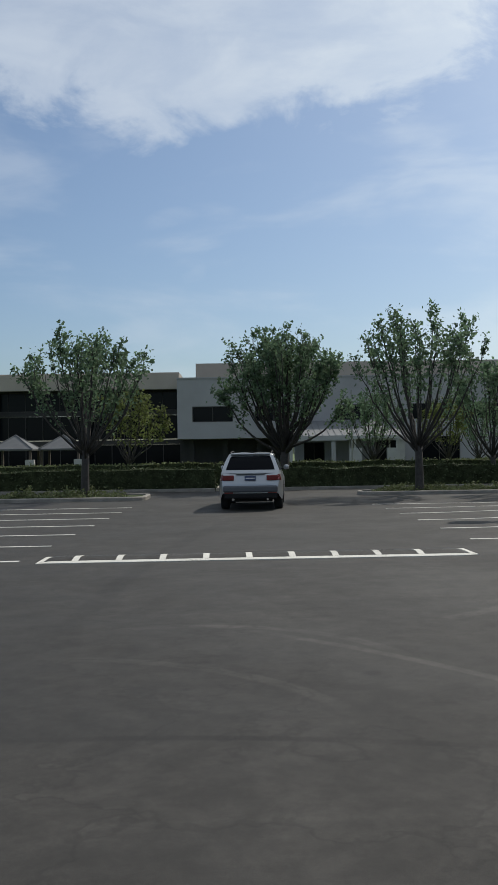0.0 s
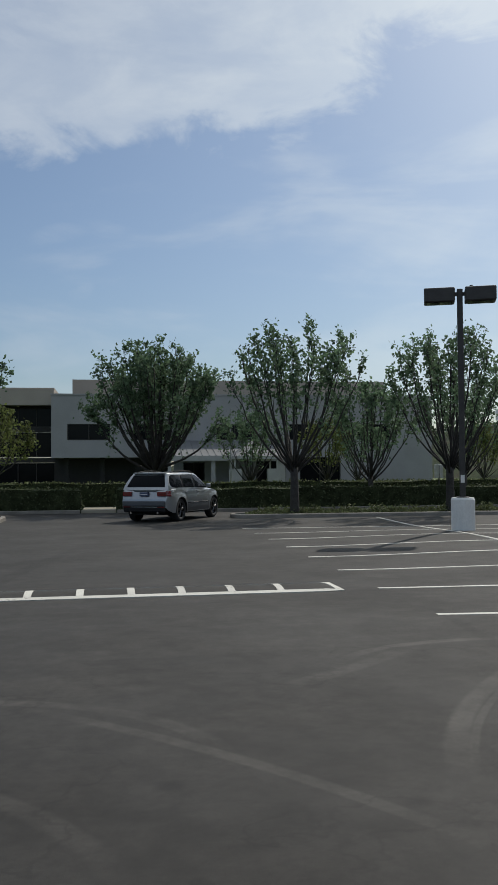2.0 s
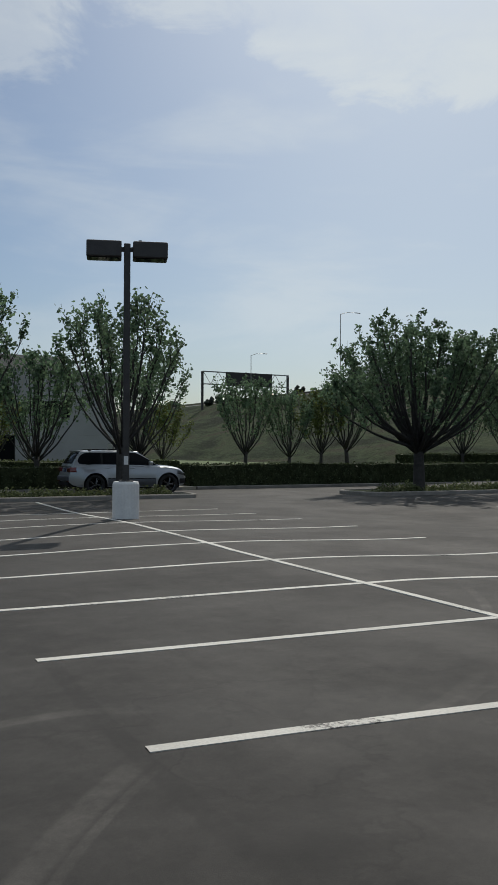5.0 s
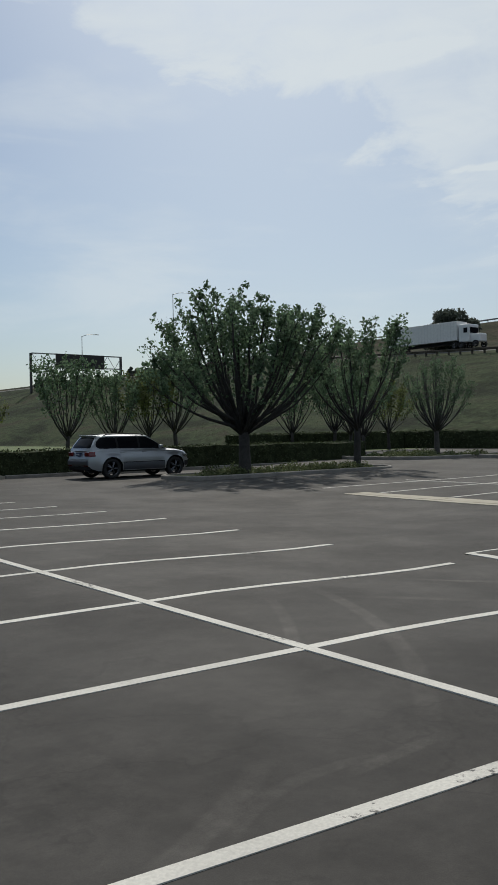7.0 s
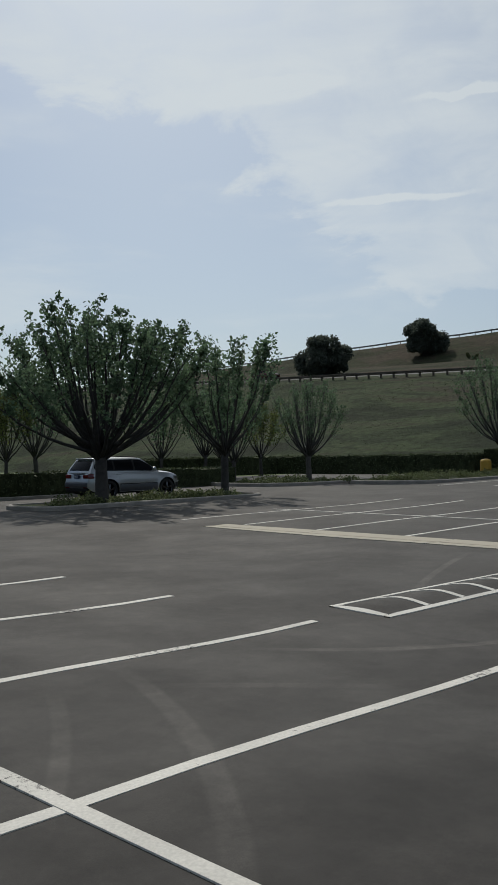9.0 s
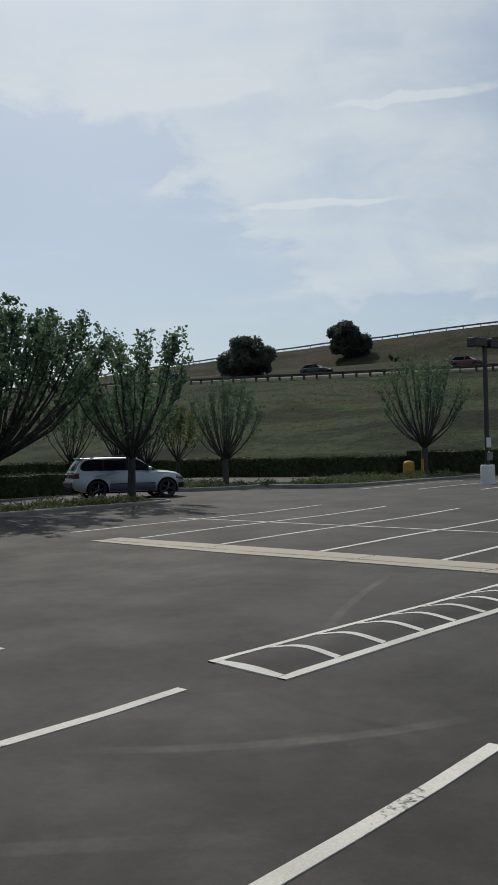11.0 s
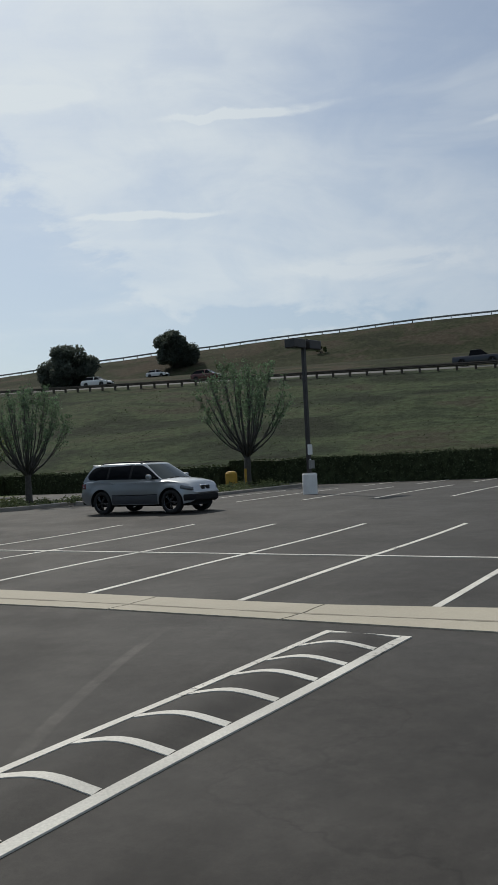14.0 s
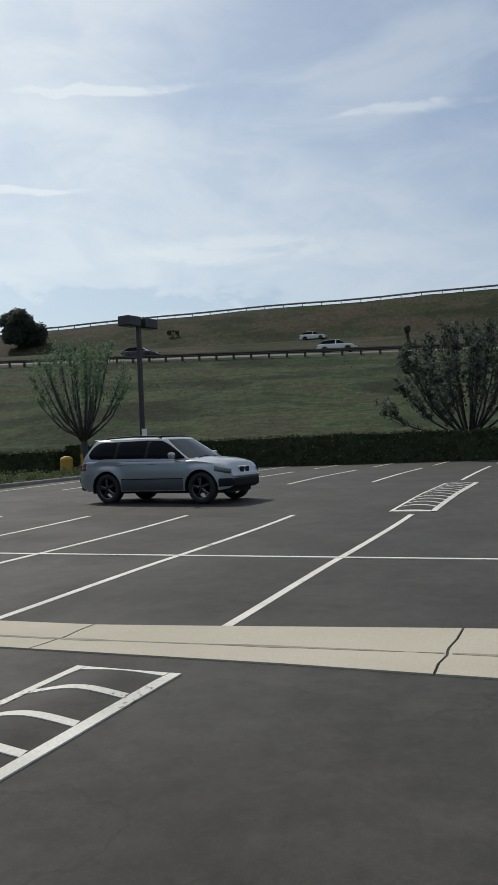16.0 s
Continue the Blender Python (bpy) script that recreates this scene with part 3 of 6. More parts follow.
def speed_hump(a, b, width, bays, name="speed_hump", rise=0.062, end_bay=0.0, rungs=(), line=0.1, skew=0.0, power=0.9):
    """A painted asphalt hump from a to b (its near edge), lying to the left of that line."""
    a, b = Vector(a), Vector(b)
    d = b - a
    length = d.length
    u = d.normalized()
    v = Vector((-u.y, u.x))

    def prof(s):
        return rise * math.sin(math.pi * min(1, max(0, s / width))) ** power

    def height(x, y):
        q = Vector((x, y)) - a
        s, r = q.dot(v), q.dot(u)
        ends = smooth_step(0, 0.25, r) * smooth_step(0, 0.25, length - r)
        return lot_height(x, y) + 0.003 + (prof(s) * ends if 0 < s < width else 0)
    top = empty(name, label="painted asphalt speed hump with white ladder stripes", category="speed hump")
    verts, faces = [], []
    ns, nr = 18, 80
    for j in range(ns + 1):
        for i in range(nr + 1):
            q = a + u * length * i / nr + v * width * j / ns
            verts.append((q.x, q.y, height(q.x, q.y) + (0.002 if 0 < j < ns and 0 < i < nr else -0.01)))
    for j in range(ns):
        for i in range(nr):
            k = j * (nr + 1) + i
            faces.append((k, k + 1, k + nr + 2, k + nr + 1))
    mesh_part("hump", verts, faces, M_ASPHALT, top, smooth=True)
    lines = [(a + v * 0.05, b + v * 0.05), (a + v * (width - 0.05), b + v * (width - 0.05))]
    steps = [0.05 + (length - 0.1) * k / bays for k in range(bays + 1)]
    if end_bay:
        steps = [0.05, length - 0.05] + [length - end_bay - 0.678 * k for k in range(bays - 1)]
    if rungs:
        steps = [0.05, length - 0.05, *rungs]
    lines += [(a + u * q + v * 0.102, a + u * (q - (skew if 0.1 < q < length - 0.1 else 0)) + v * (width - 0.102)) for q in steps]
    for p, q in lines:
        s = strip("painted_stripe", p, q, line, height, 0.009, step=0.06, group="")
        for key in ("label", "category", "kind"):
            if key in s:
                del s[key]
        s.parent = top
    return top


speed_hump((-1.69, 8.33), (5.19, 8.45), 0.86, 10, rise=0.05, end_bay=0.87)
speed_hump((15.63, 7.68), (21.23, 7.08), 0.91, 9, rise=0.06, power=1.7, line=0.09, skew=0.09, rungs=(0.80, 1.49, 2.14, 2.74, 3.36, 3.95, 4.46, 5.03))
speed_hump((33.0, 6.3), (40.9, 5.8), 0.95, 12)


GUTTER_NEAR = ((-30, 20.6), (0, 21.2), (4.9, 21.44), (6.4, 21.6), (8.6, 21.76), (11.0, 21.94), (13.5, 22.02), (17.5, 22.45))
GUTTER_FAR = ((-30, 22.6), (0, 23.0), (5.1, 22.93), (6.3, 22.85), (7.4, 22.77), (8.6, 22.70), (10.0, 22.78), (12.3, 22.95), (14.6, 23.08), (17.5, 23.22))


def along(knots, v):
    for (a, va), (b, vb) in zip(knots, knots[1:]):
        if a <= v <= b:
            return va + (vb - va) * (v - a) / (b - a)
    return knots[-1][1]


def gutter():
    """A shallow concrete valley gutter in slabs with open joints, folded along its flow line."""
    top = empty("valley_gutter", label="pale concrete valley gutter crossing the asphalt in long slabs", category="gutter", kind="structure")
    joints = [-20.0, -16.6, -13.2, -9.8, -6.4, -3.0, 0.0, 2.4, 5.25, 8.6, 11.0, 14.4, 17.5]
    for y0, y1 in zip(joints, joints[1:]):
        bm = bmesh.new()
        grid = []
        for j in range(7):
            yy = y0 + 0.011 + (y1 - y0 - 0.022) * j / 6
            xa, xb = along(GUTTER_NEAR, yy), along(GUTTER_FAR, yy)
            row = []
            for f, dip in ((0.0, 0.0), (0.2, 0.008), (0.38, 0.02), (0.46, 0.022), (0.54, 0.014), (0.75, 0.004), (1.0, 0.0)):
                xx = xa + (xb - xa) * f
                row.append(bm.verts.new((xx, yy - 0.12 * (f - 0.5) + 0.012 * math.sin(17 * f + yy), lot_height(xx, yy) + 0.014 - 0.45 * dip)))
            grid.append(row)
        for r0, r1 in zip(grid, grid[1:]):
            for c in range(6):
                bm.faces.new((r0[c], r0[c + 1], r1[c + 1], r1[c]))
        ret = bmesh.ops.extrude_face_region(bm, geom=bm.faces[:])
        bmesh.ops.translate(bm, verts=[g for g in ret["geom"] if isinstance(g, bmesh.types.BMVert)], vec=(0, 0, -0.08))
        part("slab", bm, M_CONCRETE, top)
        # dried silt along the flow line
        verts, faces = [], []
        for j in range(13):
            yy = y0 + 0.03 + (y1 - y0 - 0.06) * j / 12
            xa, xb = along(GUTTER_NEAR, yy), along(GUTTER_FAR, yy)
            xx = xa + (xb - xa) * 0.42
            w = 0.022 + 0.012 * math.sin(3.1 * yy) + 0.008 * math.sin(7.7 * yy)
            verts += [(xx - w, yy, lot_height(xx, yy) + 0.0072), (xx + w, yy, lot_height(xx, yy) + 0.0072)]
        faces = [(2 * j, 2 * j + 1, 2 * j + 3, 2 * j + 2) for j in range(12)]
        mesh_part("silt_line", verts, faces, M_SILT, top)


gutter()


# ---- planting ----
def leaf_cards(rng, points, size, jitter, flat=0.0):
    """Two-triangle leaves scattered round points."""
    verts, faces = [], []
    for p in points:
        c = Vector(p) + Vector((rng.gauss(0, jitter), rng.gauss(0, jitter), rng.gauss(0, jitter)))
        a = Vector((rng.uniform(-1, 1), rng.uniform(-1, 1), rng.uniform(-1, 1))).normalized()
        b = a.cross(Vector((rng.uniform(-1, 1), rng.uniform(-1, 1), rng.uniform(-1, 1) + flat))).normalized()
        s = size * rng.uniform(0.6, 1.3)
        k = len(verts)
        verts += [c - a * s, c + b * s * 0.58 + a * s * 0.1, c + a * s * 0.9, c - b * s * 0.58 + a * s * 0.1]
        faces.append((k, k + 1, k + 2, k + 3))
    return verts, faces


def make_tree(seed, height, spread, fork, leaves=1.0, limbs=12, leaf=M_LEAF, size=0.08, girth=0.16, label="leafy pear tree with a vase of upright limbs", name="tree", group="car park trees", bare=0.55, dome=0.24, bark=M_BARK):
    """A pruned street tree: short trunk, a fan of upright limbs, foliage in separate tufts on the shoots."""
    rng = random.Random(seed)
    top = empty(name, label=label, category="tree", group=group)
    bm = bmesh.new()
    lean = Vector((rng.uniform(-0.06, 0.06), rng.uniform(-0.06, 0.06), 0))
    tube(bm, [(0, 0, -0.15), (0, 0, 0.15), lean * 0.5 + Vector((0, 0, fork * 0.6)), lean + Vector((0, 0, fork * 1.08))], [girth * 1.4, girth * 1.05, girth * 0.9, girth * 0.85], 10)
    k_size = height / 6.5
    pts = []

    def tuft(c, r, n):
        for _ in range(n):
            pts.append(c + Vector((rng.gauss(0, r), rng.gauss(0, r), rng.gauss(0, r * 1.15))))

    def shoot(base, d, ln, rad, strength):
        """A straight young shoot with leaf tufts along its upper part."""
        bend = Vector((rng.uniform(-0.1, 0.1), rng.uniform(-0.1, 0.1), 0.16)) * ln
        mid, tip = base + d * ln * 0.5, base + d * ln + bend
        tube(bm, [base, mid, tip], [rad, rad * 0.7, 0.005], 4, cap=False)
        steps = max(2, int(ln / (0.21 * k_size)))
        for q in range(steps):
            t = 0.25 + 0.78 * q / (steps - 1)
            if rng.random() < 0.2:
                continue
            c = base.lerp(mid, t * 2) if t < 0.5 else mid.lerp(tip, t * 2 - 1)
            c = c + Vector((rng.gauss(0, 0.07), rng.gauss(0, 0.07), rng.gauss(0, 0.05)))
            tuft(c, (0.07 + 0.06 * rng.random()) * (1.15 - 0.3 * t), int(leaves * strength * rng.uniform(11, 28)))
    for i in range(limbs):
        az = 2.39996 * i + rng.uniform(-0.25, 0.25) + seed
        ring = (i + 0.5) / limbs
        out = spread * math.sqrt(1 - ring) * rng.uniform(0.82, 0.98)
        h = height * (0.91 - dome * (out / spread) ** 2.2 * rng.uniform(0.35, 1.45)) * rng.uniform(0.9, 1.04)
        start = lean + Vector((math.cos(az), math.sin(az), 0)) * girth * 0.5 + Vector((0, 0, fork * rng.uniform(0.8, 1.06)))
        end = Vector((math.cos(az) * out, math.sin(az) * out, h))
        line = []
        for k in range(8):
            t = k / 7
            p = start.lerp(end, t)
            bow = math.sin(math.pi * min(1, t * 1.1)) * 0.10 * out
            p += Vector((math.cos(az) * bow, math.sin(az) * bow, -0.035 * h * math.sin(math.pi * t)))
            if 0 < k < 7:
                p += Vector((rng.uniform(-1, 1), rng.uniform(-1, 1), 0)) * 0.045
            line.append(p)
        r0 = girth * rng.uniform(0.19, 0.34)
        tube(bm, line, [r0 * (1 - 0.8 * k / 7) + 0.006 for k in range(8)], 6)
        outd = Vector((math.cos(az), math.sin(az), 0))
        full = rng.uniform(0.5, 1.25)
        for k in range(2, 8):
            t = k / 7
            if t < bare * (1.15 - 0.35 * out / spread) and rng.random() < 0.65:
                continue
            for _ in range(1 if t < bare * (1.15 - 0.35 * out / spread) else rng.choice((1, 2, 2)) if k < 7 else 3):
                base = line[k] if k == 7 else line[k].lerp(line[k + 1], rng.random())
                d = ((line[k] - line[k - 1]).normalized() * 0.7 + outd * rng.uniform(-0.3, 0.45) + Vector((rng.uniform(-0.5, 0.5), rng.uniform(-0.5, 0.5), rng.uniform(0.25, 0.8)))).normalized()
                shoot(base, d, rng.uniform(0.55, 1.15) * k_size * (0.7 if k == 7 else 0.85), 0.014, full * (0.45 + 0.75 * t))
    part("trunk", bm, bark, top, smooth=True)
    v, f = leaf_cards(rng, pts, size, 0.02)
    mesh_part("crown", v, f, leaf, top)
    return top


def place_trees():
    wide = make_tree(5, 6.9, 4.3, 1.9, 1.15, 54, dome=0.34, bare=0.5, girth=0.24, label="large spreading pear tree with a broad crown of upright limbs")
    big = make_tree(3, 6.5, 2.75, 1.7, 1.05, 44, dome=0.36, girth=0.21, label="dense round-headed pear tree with upright limbs")
    mid = make_tree(11, 6.5, 2.6, 1.75, 0.8, 24, label="leafy pear tree with a vase of upright limbs")
    thin = make_tree(23, 6.1, 2.9, 1.75, 0.8, 22, label="thinly leaved pear tree with spreading bare limbs")
    small = make_tree(31, 4.6, 1.9, 1.1, 0.6, 18, girth=0.11, label="small pear tree with a light open crown")
    bare = make_tree(43, 6.8, 2.8, 1.9, 0.62, 34, girth=0.2, size=0.065, dome=0.4, bark=M_BARK_PALE, label="sparse budding tree with a fan of bare limbs", bare=0.5)
    yel = make_tree(57, 4.4, 1.8, 1.2, 0.6, 16, leaf=M_LEAF2, girth=0.1, label="young tree in fresh yellow-green leaf")
    protos = dict(wide=wide, big=big, mid=mid, thin=thin, small=small, bare=bare, yel=yel)
    used = set()
    for x, y, kind, s, turn in (
            (-4.3, 28.0, "thin", 1.0, 20), (8.45, 28.0, "mid", 1.03, 70), (14.4, 28.0, "mid", 1.03, 190), (3.75, 35.3, "big", 1.08, 10), (27.0, 27.3, "wide", 0.98, 120), (33.3, 27.3, "thin", 1.0, 200),
            (-13.4, 28.0, "mid", 1.0, 130), (13.3, 34.6, "small", 1.16, 0), (17.6, 34.4, "mid", 0.86, 310),
            (-3.8, 38.5, "yel", 1.05, 0), (9.0, 42.5, "small", 1.0, 40), (13.5, 44.0, "yel", 1.0, 100), (17.5, 52.0, "small", 1.0, 200),
            (24.5, 48.0, "yel", 1.0, 30), (31.2, 50.0, "small", 1.35, 80), (34.6, 50.0, "small", 1.15, 160), (37.2, 50.0, "yel", 1.25, 220), (39.1, 49.5, "small", 1.45, 300),
            (46.5, 46.0, "small", 1.15, 10), (48.6, 44.0, "small", 1.25, 60), (50.2, 44.0, "small", 1.1, 110), (53.7, 43.5, "yel", 1.1, 0),
            (44.7, 32.0, "bare", 0.78, 40), (58.1, 27.4, "bare", 1.06, 90), (43.0, 36.0, "small", 1.0, 15)):
        if kind in used:
            ob = protos[kind]
            c = copy_thing(ob, pose(x, y, terrain(x, y) + 0.1, 0, 0, turn))
            c.scale = (s, s, s)
        else:
            used.add(kind)
            protos[kind].location, protos[kind].rotation_euler, protos[kind].scale = (x, y, terrain(x, y) + 0.1), (0, 0, radians(turn)), (s, s, s)


place_trees()


def hedge(x0, x1, y0, y1, h, seed, dens=75, leaf=M_HEDGE, name="hedge", label="dark clipped evergreen hedge beside the car park", size=0.07, base=0.0, category="hedge"):
    """A clipped hedge: an uneven core in a coat of small leaves."""
    rng = random.Random(seed)
    top = empty(name, label=label, category=category)
    nx, ny, nz = max(2, int((x1 - x0) / 0.8)), max(2, int((y1 - y0) / 0.5)), 3
    bm = bmesh.new()
    grid = {}

    def vert(i, j, k):
        if (i, j, k) not in grid:
            p = Vector((x0 + (x1 - x0) * i / nx, y0 + (y1 - y0) * j / ny, base + h * k / nz))
            o = Vector((noise.noise(p * 0.9 + Vector((seed, 0, 0))), noise.noise(p * 0.9 + Vector((0, seed, 9))), noise.noise(p * 0.7 + Vector((5, seed, 0)))))
            p += o * (0.12 if k else 0.03)
            grid[i, j, k] = bm.verts.new(p)
        return grid[i, j, k]
    for i in range(nx):
        for k in range(nz):
            for j in (0, ny):
                bm.faces.new((vert(i, j, k), vert(i + 1, j, k), vert(i + 1, j, k + 1), vert(i, j, k + 1)))
        for j in range(ny):
            bm.faces.new((vert(i, j, nz), vert(i + 1, j, nz), vert(i + 1, j + 1, nz), vert(i, j + 1, nz)))
    for j in range(ny):
        for k in range(nz):
            for i in (0, nx):
                bm.faces.new((vert(i, j, k), vert(i, j + 1, k), vert(i, j + 1, k + 1), vert(i, j, k + 1)))
    pts = []
    for f in bm.faces:
        vs = [v.co for v in f.verts]
        for _ in range(int(f.calc_area() * dens + rng.random())):
            a, b = rng.random(), rng.random()
            p = vs[0].lerp(vs[1], a).lerp(vs[3].lerp(vs[2], a), b)
            pts.append(p + f.normal * 0.0)
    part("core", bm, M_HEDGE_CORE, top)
    v, f = leaf_cards(rng, pts, size, 0.045)
    mesh_part("foliage", v, f, leaf, top)
    return top


hedge(-26, 0.5, 33.4, 34.6, 0.95, 1)
hedge(2.0, 19.0, 33.4, 34.6, 0.95, 2)
hedge(19.9, 41.0, 34.0, 35.4, 1.05, 3)
hedge(-26, 20.5, 36.6, 37.8, 1.15, 4, leaf=M_SHRUB, label="lighter green clipped hedge behind the front hedge")
hedge(59.9, 61.6, -30, 29.5, 1.75, 5, dens=60, size=0.09, label="tall dark hedge along the foot of the embankment")
hedge(58.6, 60.6, 29.5, 48, 1.5, 6, dens=60, size=0.09, label="tall dark hedge along the foot of the embankment")
hedge(42.0, 58.6, 46.2, 47.8, 1.5, 7, dens=50, size=0.09, label="tall dark hedge along the foot of the embankment")


def island(x0, x1, y0, y1, seed, round_end=0.6):
    """A kerbed planting bed with rounded ends."""
    top = empty("planting_island", label="kerbed planting bed with low ground cover", category="planting bed", kind="structure")
    g = lot_height((x0 + x1) / 2, (y0 + y1) / 2)
    top.location.z = g
    r = min(round_end, (y1 - y0) / 2)

    def outline(inset):
        pts = []
        for cx, cy, a0 in ((x1 - r, y0 + r, -90), (x1 - r, y1 - r, 0), (x0 + r, y1 - r, 90), (x0 + r, y0 + r, 180)):
            for k in range(6):
                a = radians(a0 + 18 * k)
                pts.append((cx + (r - inset) * math.cos(a), cy + (r - inset) * math.sin(a)))
        return pts
    o, i = outline(0), outline(0.15)
    bm = bmesh.new()
    lay = [[bm.verts.new((x, y, z)) for x, y in p] for p, z in ((o, -0.15), (o, 0.12), (outline(0.03), 0.15), (i, 0.15), (i, 0.05))]
    n = len(o)
    for a, b in zip(lay, lay[1:]):
        for k in range(n):
            bm.faces.new((a[k], a[(k + 1) % n], b[(k + 1) % n], b[k]))
    part("kerb", bm, M_KERB, top, "grey concrete kerb")
    bm = bmesh.new()
    vs = [bm.verts.new((x, y, 0.1)) for x, y in i]
    bm.faces.new(vs)
    part("soil", bm, M_GRASS, top)
    rng = random.Random(seed)
    pts = []
    for c in range(int((x1 - x0) * 4.5)):
        cx, cy = rng.uniform(x0 + 0.9, x1 - 0.9), rng.uniform(y0 + 0.75, y1 - 0.6)
        rad, h = rng.uniform(0.25, 0.6), rng.uniform(0.14, 0.42)
        for q in range(110):
            a, d = rng.uniform(0, 6.283), rad * math.sqrt(rng.random())
            pts.append((cx + d * math.cos(a), cy + d * math.sin(a), 0.1 + h * rng.random() * (1 - (d / rad) ** 2) + 0.03))
    v, f = leaf_cards(rng, pts, 0.055, 0.03)
    mesh_part("ground_cover", v, f, M_SHRUB, top)
    return top


island(-26, -1.85, 26.1, 28.9, 1)
island(6.1, 17.2, 27.3, 28.9, 2)
island(23.4, 34.2, 25.6, 28.4, 3, 0.9)
island(38.7, 46.0, 28.7, 35.0, 4, 2.4)
island(42.2, 59.6, 23.6, 28.8, 5, 2.55)


# ---- lamp posts ----
def lamp_post(x, y, turn, plate=False):
    top = empty("lamp_post", pose(x, y, lot_height(x, y), 0, 0, turn), label="dark twin-head car park lamp post on a white concrete base", category="lamp post", group="lamp posts")
    bm = bmesh.new()
    tube(bm, [(0, 0, -0.05), (0, 0, 0.8), (0, 0, 0.86)], [0.31, 0.31, 0.28], 24)
    part("base", bm, M_WHITE, top, "round white-painted concrete base")
    bm = bmesh.new()
    box(bm, -0.075, 0.075, -0.075, 0.075, 0.86, 6.38, 0.012)
    part("pole", bm, M_POLE, top)
    part("base_plate", boxm(-0.16, 0.16, -0.16, 0.16, 0.86, 0.89), M_POLE, top)
    part("hand_hole_cover", boxm(-0.05, 0.05, -0.083, -0.07, 1.25, 1.45), M_WHITE, top, "pale cover plate")
    for s in (-1, 1):
        part("arm", boxm(*sorted((0.07 * s, 0.2 * s)), -0.03, 0.03, 6.2, 6.3), M_POLE, top)
        bm = bmesh.new()
        box(bm, *sorted((0.13 * s, 0.93 * s)), -0.26, 0.26, 6.02, 6.4, 0.03)
        hd = part("lamp_head", bm, M_POLE, top)
        part("lens", boxm(*sorted((0.2 * s, 0.86 * s)), -0.19, 0.19, 6.008, 6.019), M_GLASS, hd, "flat glass lens")
    if plate:
        part("notice_plate", boxm(-0.15, 0.15, -0.1, -0.078, 1.62, 2.05), M_WHITE, top, "small white notice plate")
        part("switch_box", boxm(-0.13, 0.13, -0.2, -0.078, 1.05, 1.4, bevel=0.01), M_RAIL, top, "grey switch box")
    part("photocell", cyl(bmesh.new(), (0.3, 0, 6.4), (0.3, 0, 6.47), 0.04), M_POLE, top)
    return top


lamp_post(11.06, 18.6, -20)
lamp_post(46.6, 18.7, -14, True)


# ---- vehicles ----
M_SILVER = material("silver_car_paint", (0.36, 0.375, 0.39), 0.3, metal=0.6, vary=0.04, scale=2, fine=300, bump=0.0, coat=0.6)
M_CARWHITE = material("white_car_paint", (0.65, 0.65, 0.64), 0.3, vary=0.04, scale=2, fine=200, bump=0, coat=0.5)
M_CARDARK = material("dark_car_paint", (0.03, 0.03, 0.035), 0.3, metal=0.3, vary=0.05, scale=2, fine=200, bump=0, coat=0.5)
M_CARRED = material("maroon_car_paint", (0.10, 0.03, 0.025), 0.3, metal=0.3, vary=0.05, scale=2, fine=200, bump=0, coat=0.5)
M_TRIM = material("black_plastic", (0.013, 0.013, 0.014), 0.65, vary=0.2, scale=5, fine=80, bump=0.2, dist=0.002, spec=0.2)
M_TYRE = material("tyre_rubber", (0.018, 0.018, 0.018), 0.85, vary=0.25, scale=8, fine=60, bump=0.3, dist=0.004)
M_RIM = material("alloy_rim", (0.11, 0.11, 0.115), 0.22, metal=0.9, vary=0.1, scale=6, fine=60, bump=0)
M_CARGLASS = glass_material("tinted_car_glass", (0.006, 0.007, 0.009), 0.06, 0.25, 1.2)
# body silver darkened: shade and ground reflection are put into this colour
M_SHADED_PAINT = material("shaded_body_paint", (0.085, 0.09, 0.10), 0.45, metal=0.3, vary=0.08, scale=3, fine=120, bump=0)
M_SCREEN = glass_material("windscreen_glass", (0.03, 0.04, 0.042), 0.04, 0.5, 1.2)
M_TAIL = material("red_lens", (0.14, 0.01, 0.012), 0.15, vary=0.1, scale=9, fine=80, bump=0, coat=0.6)
M_LAMP = material("clear_lens", (0.12, 0.125, 0.13), 0.1, metal=0.4, vary=0.25, scale=12, fine=60, bump=0, coat=0.8)
M_CHROME = material("chrome", (0.62, 0.62, 0.62), 0.12, metal=1.0, vary=0.05, scale=5, fine=60, bump=0)
M_PLATE = material("plate_blue", (0.05, 0.07, 0.14), 0.5, vary=0.15, scale=9, fine=60, bump=0)
M_PALE = material("pale_bar", (0.55, 0.55, 0.55), 0.6, vary=0.1, scale=9, fine=60, bump=0)


def curve(knots, x):
    """A smooth line through knots (x, value)."""
    if x <= knots[0][0]:
        return knots[0][1]
    for (a, va), (b, vb) in zip(knots, knots[1:]):
        if a <= x <= b:
            return va + (vb - va) * (x - a) / (b - a)
    return knots[-1][1]


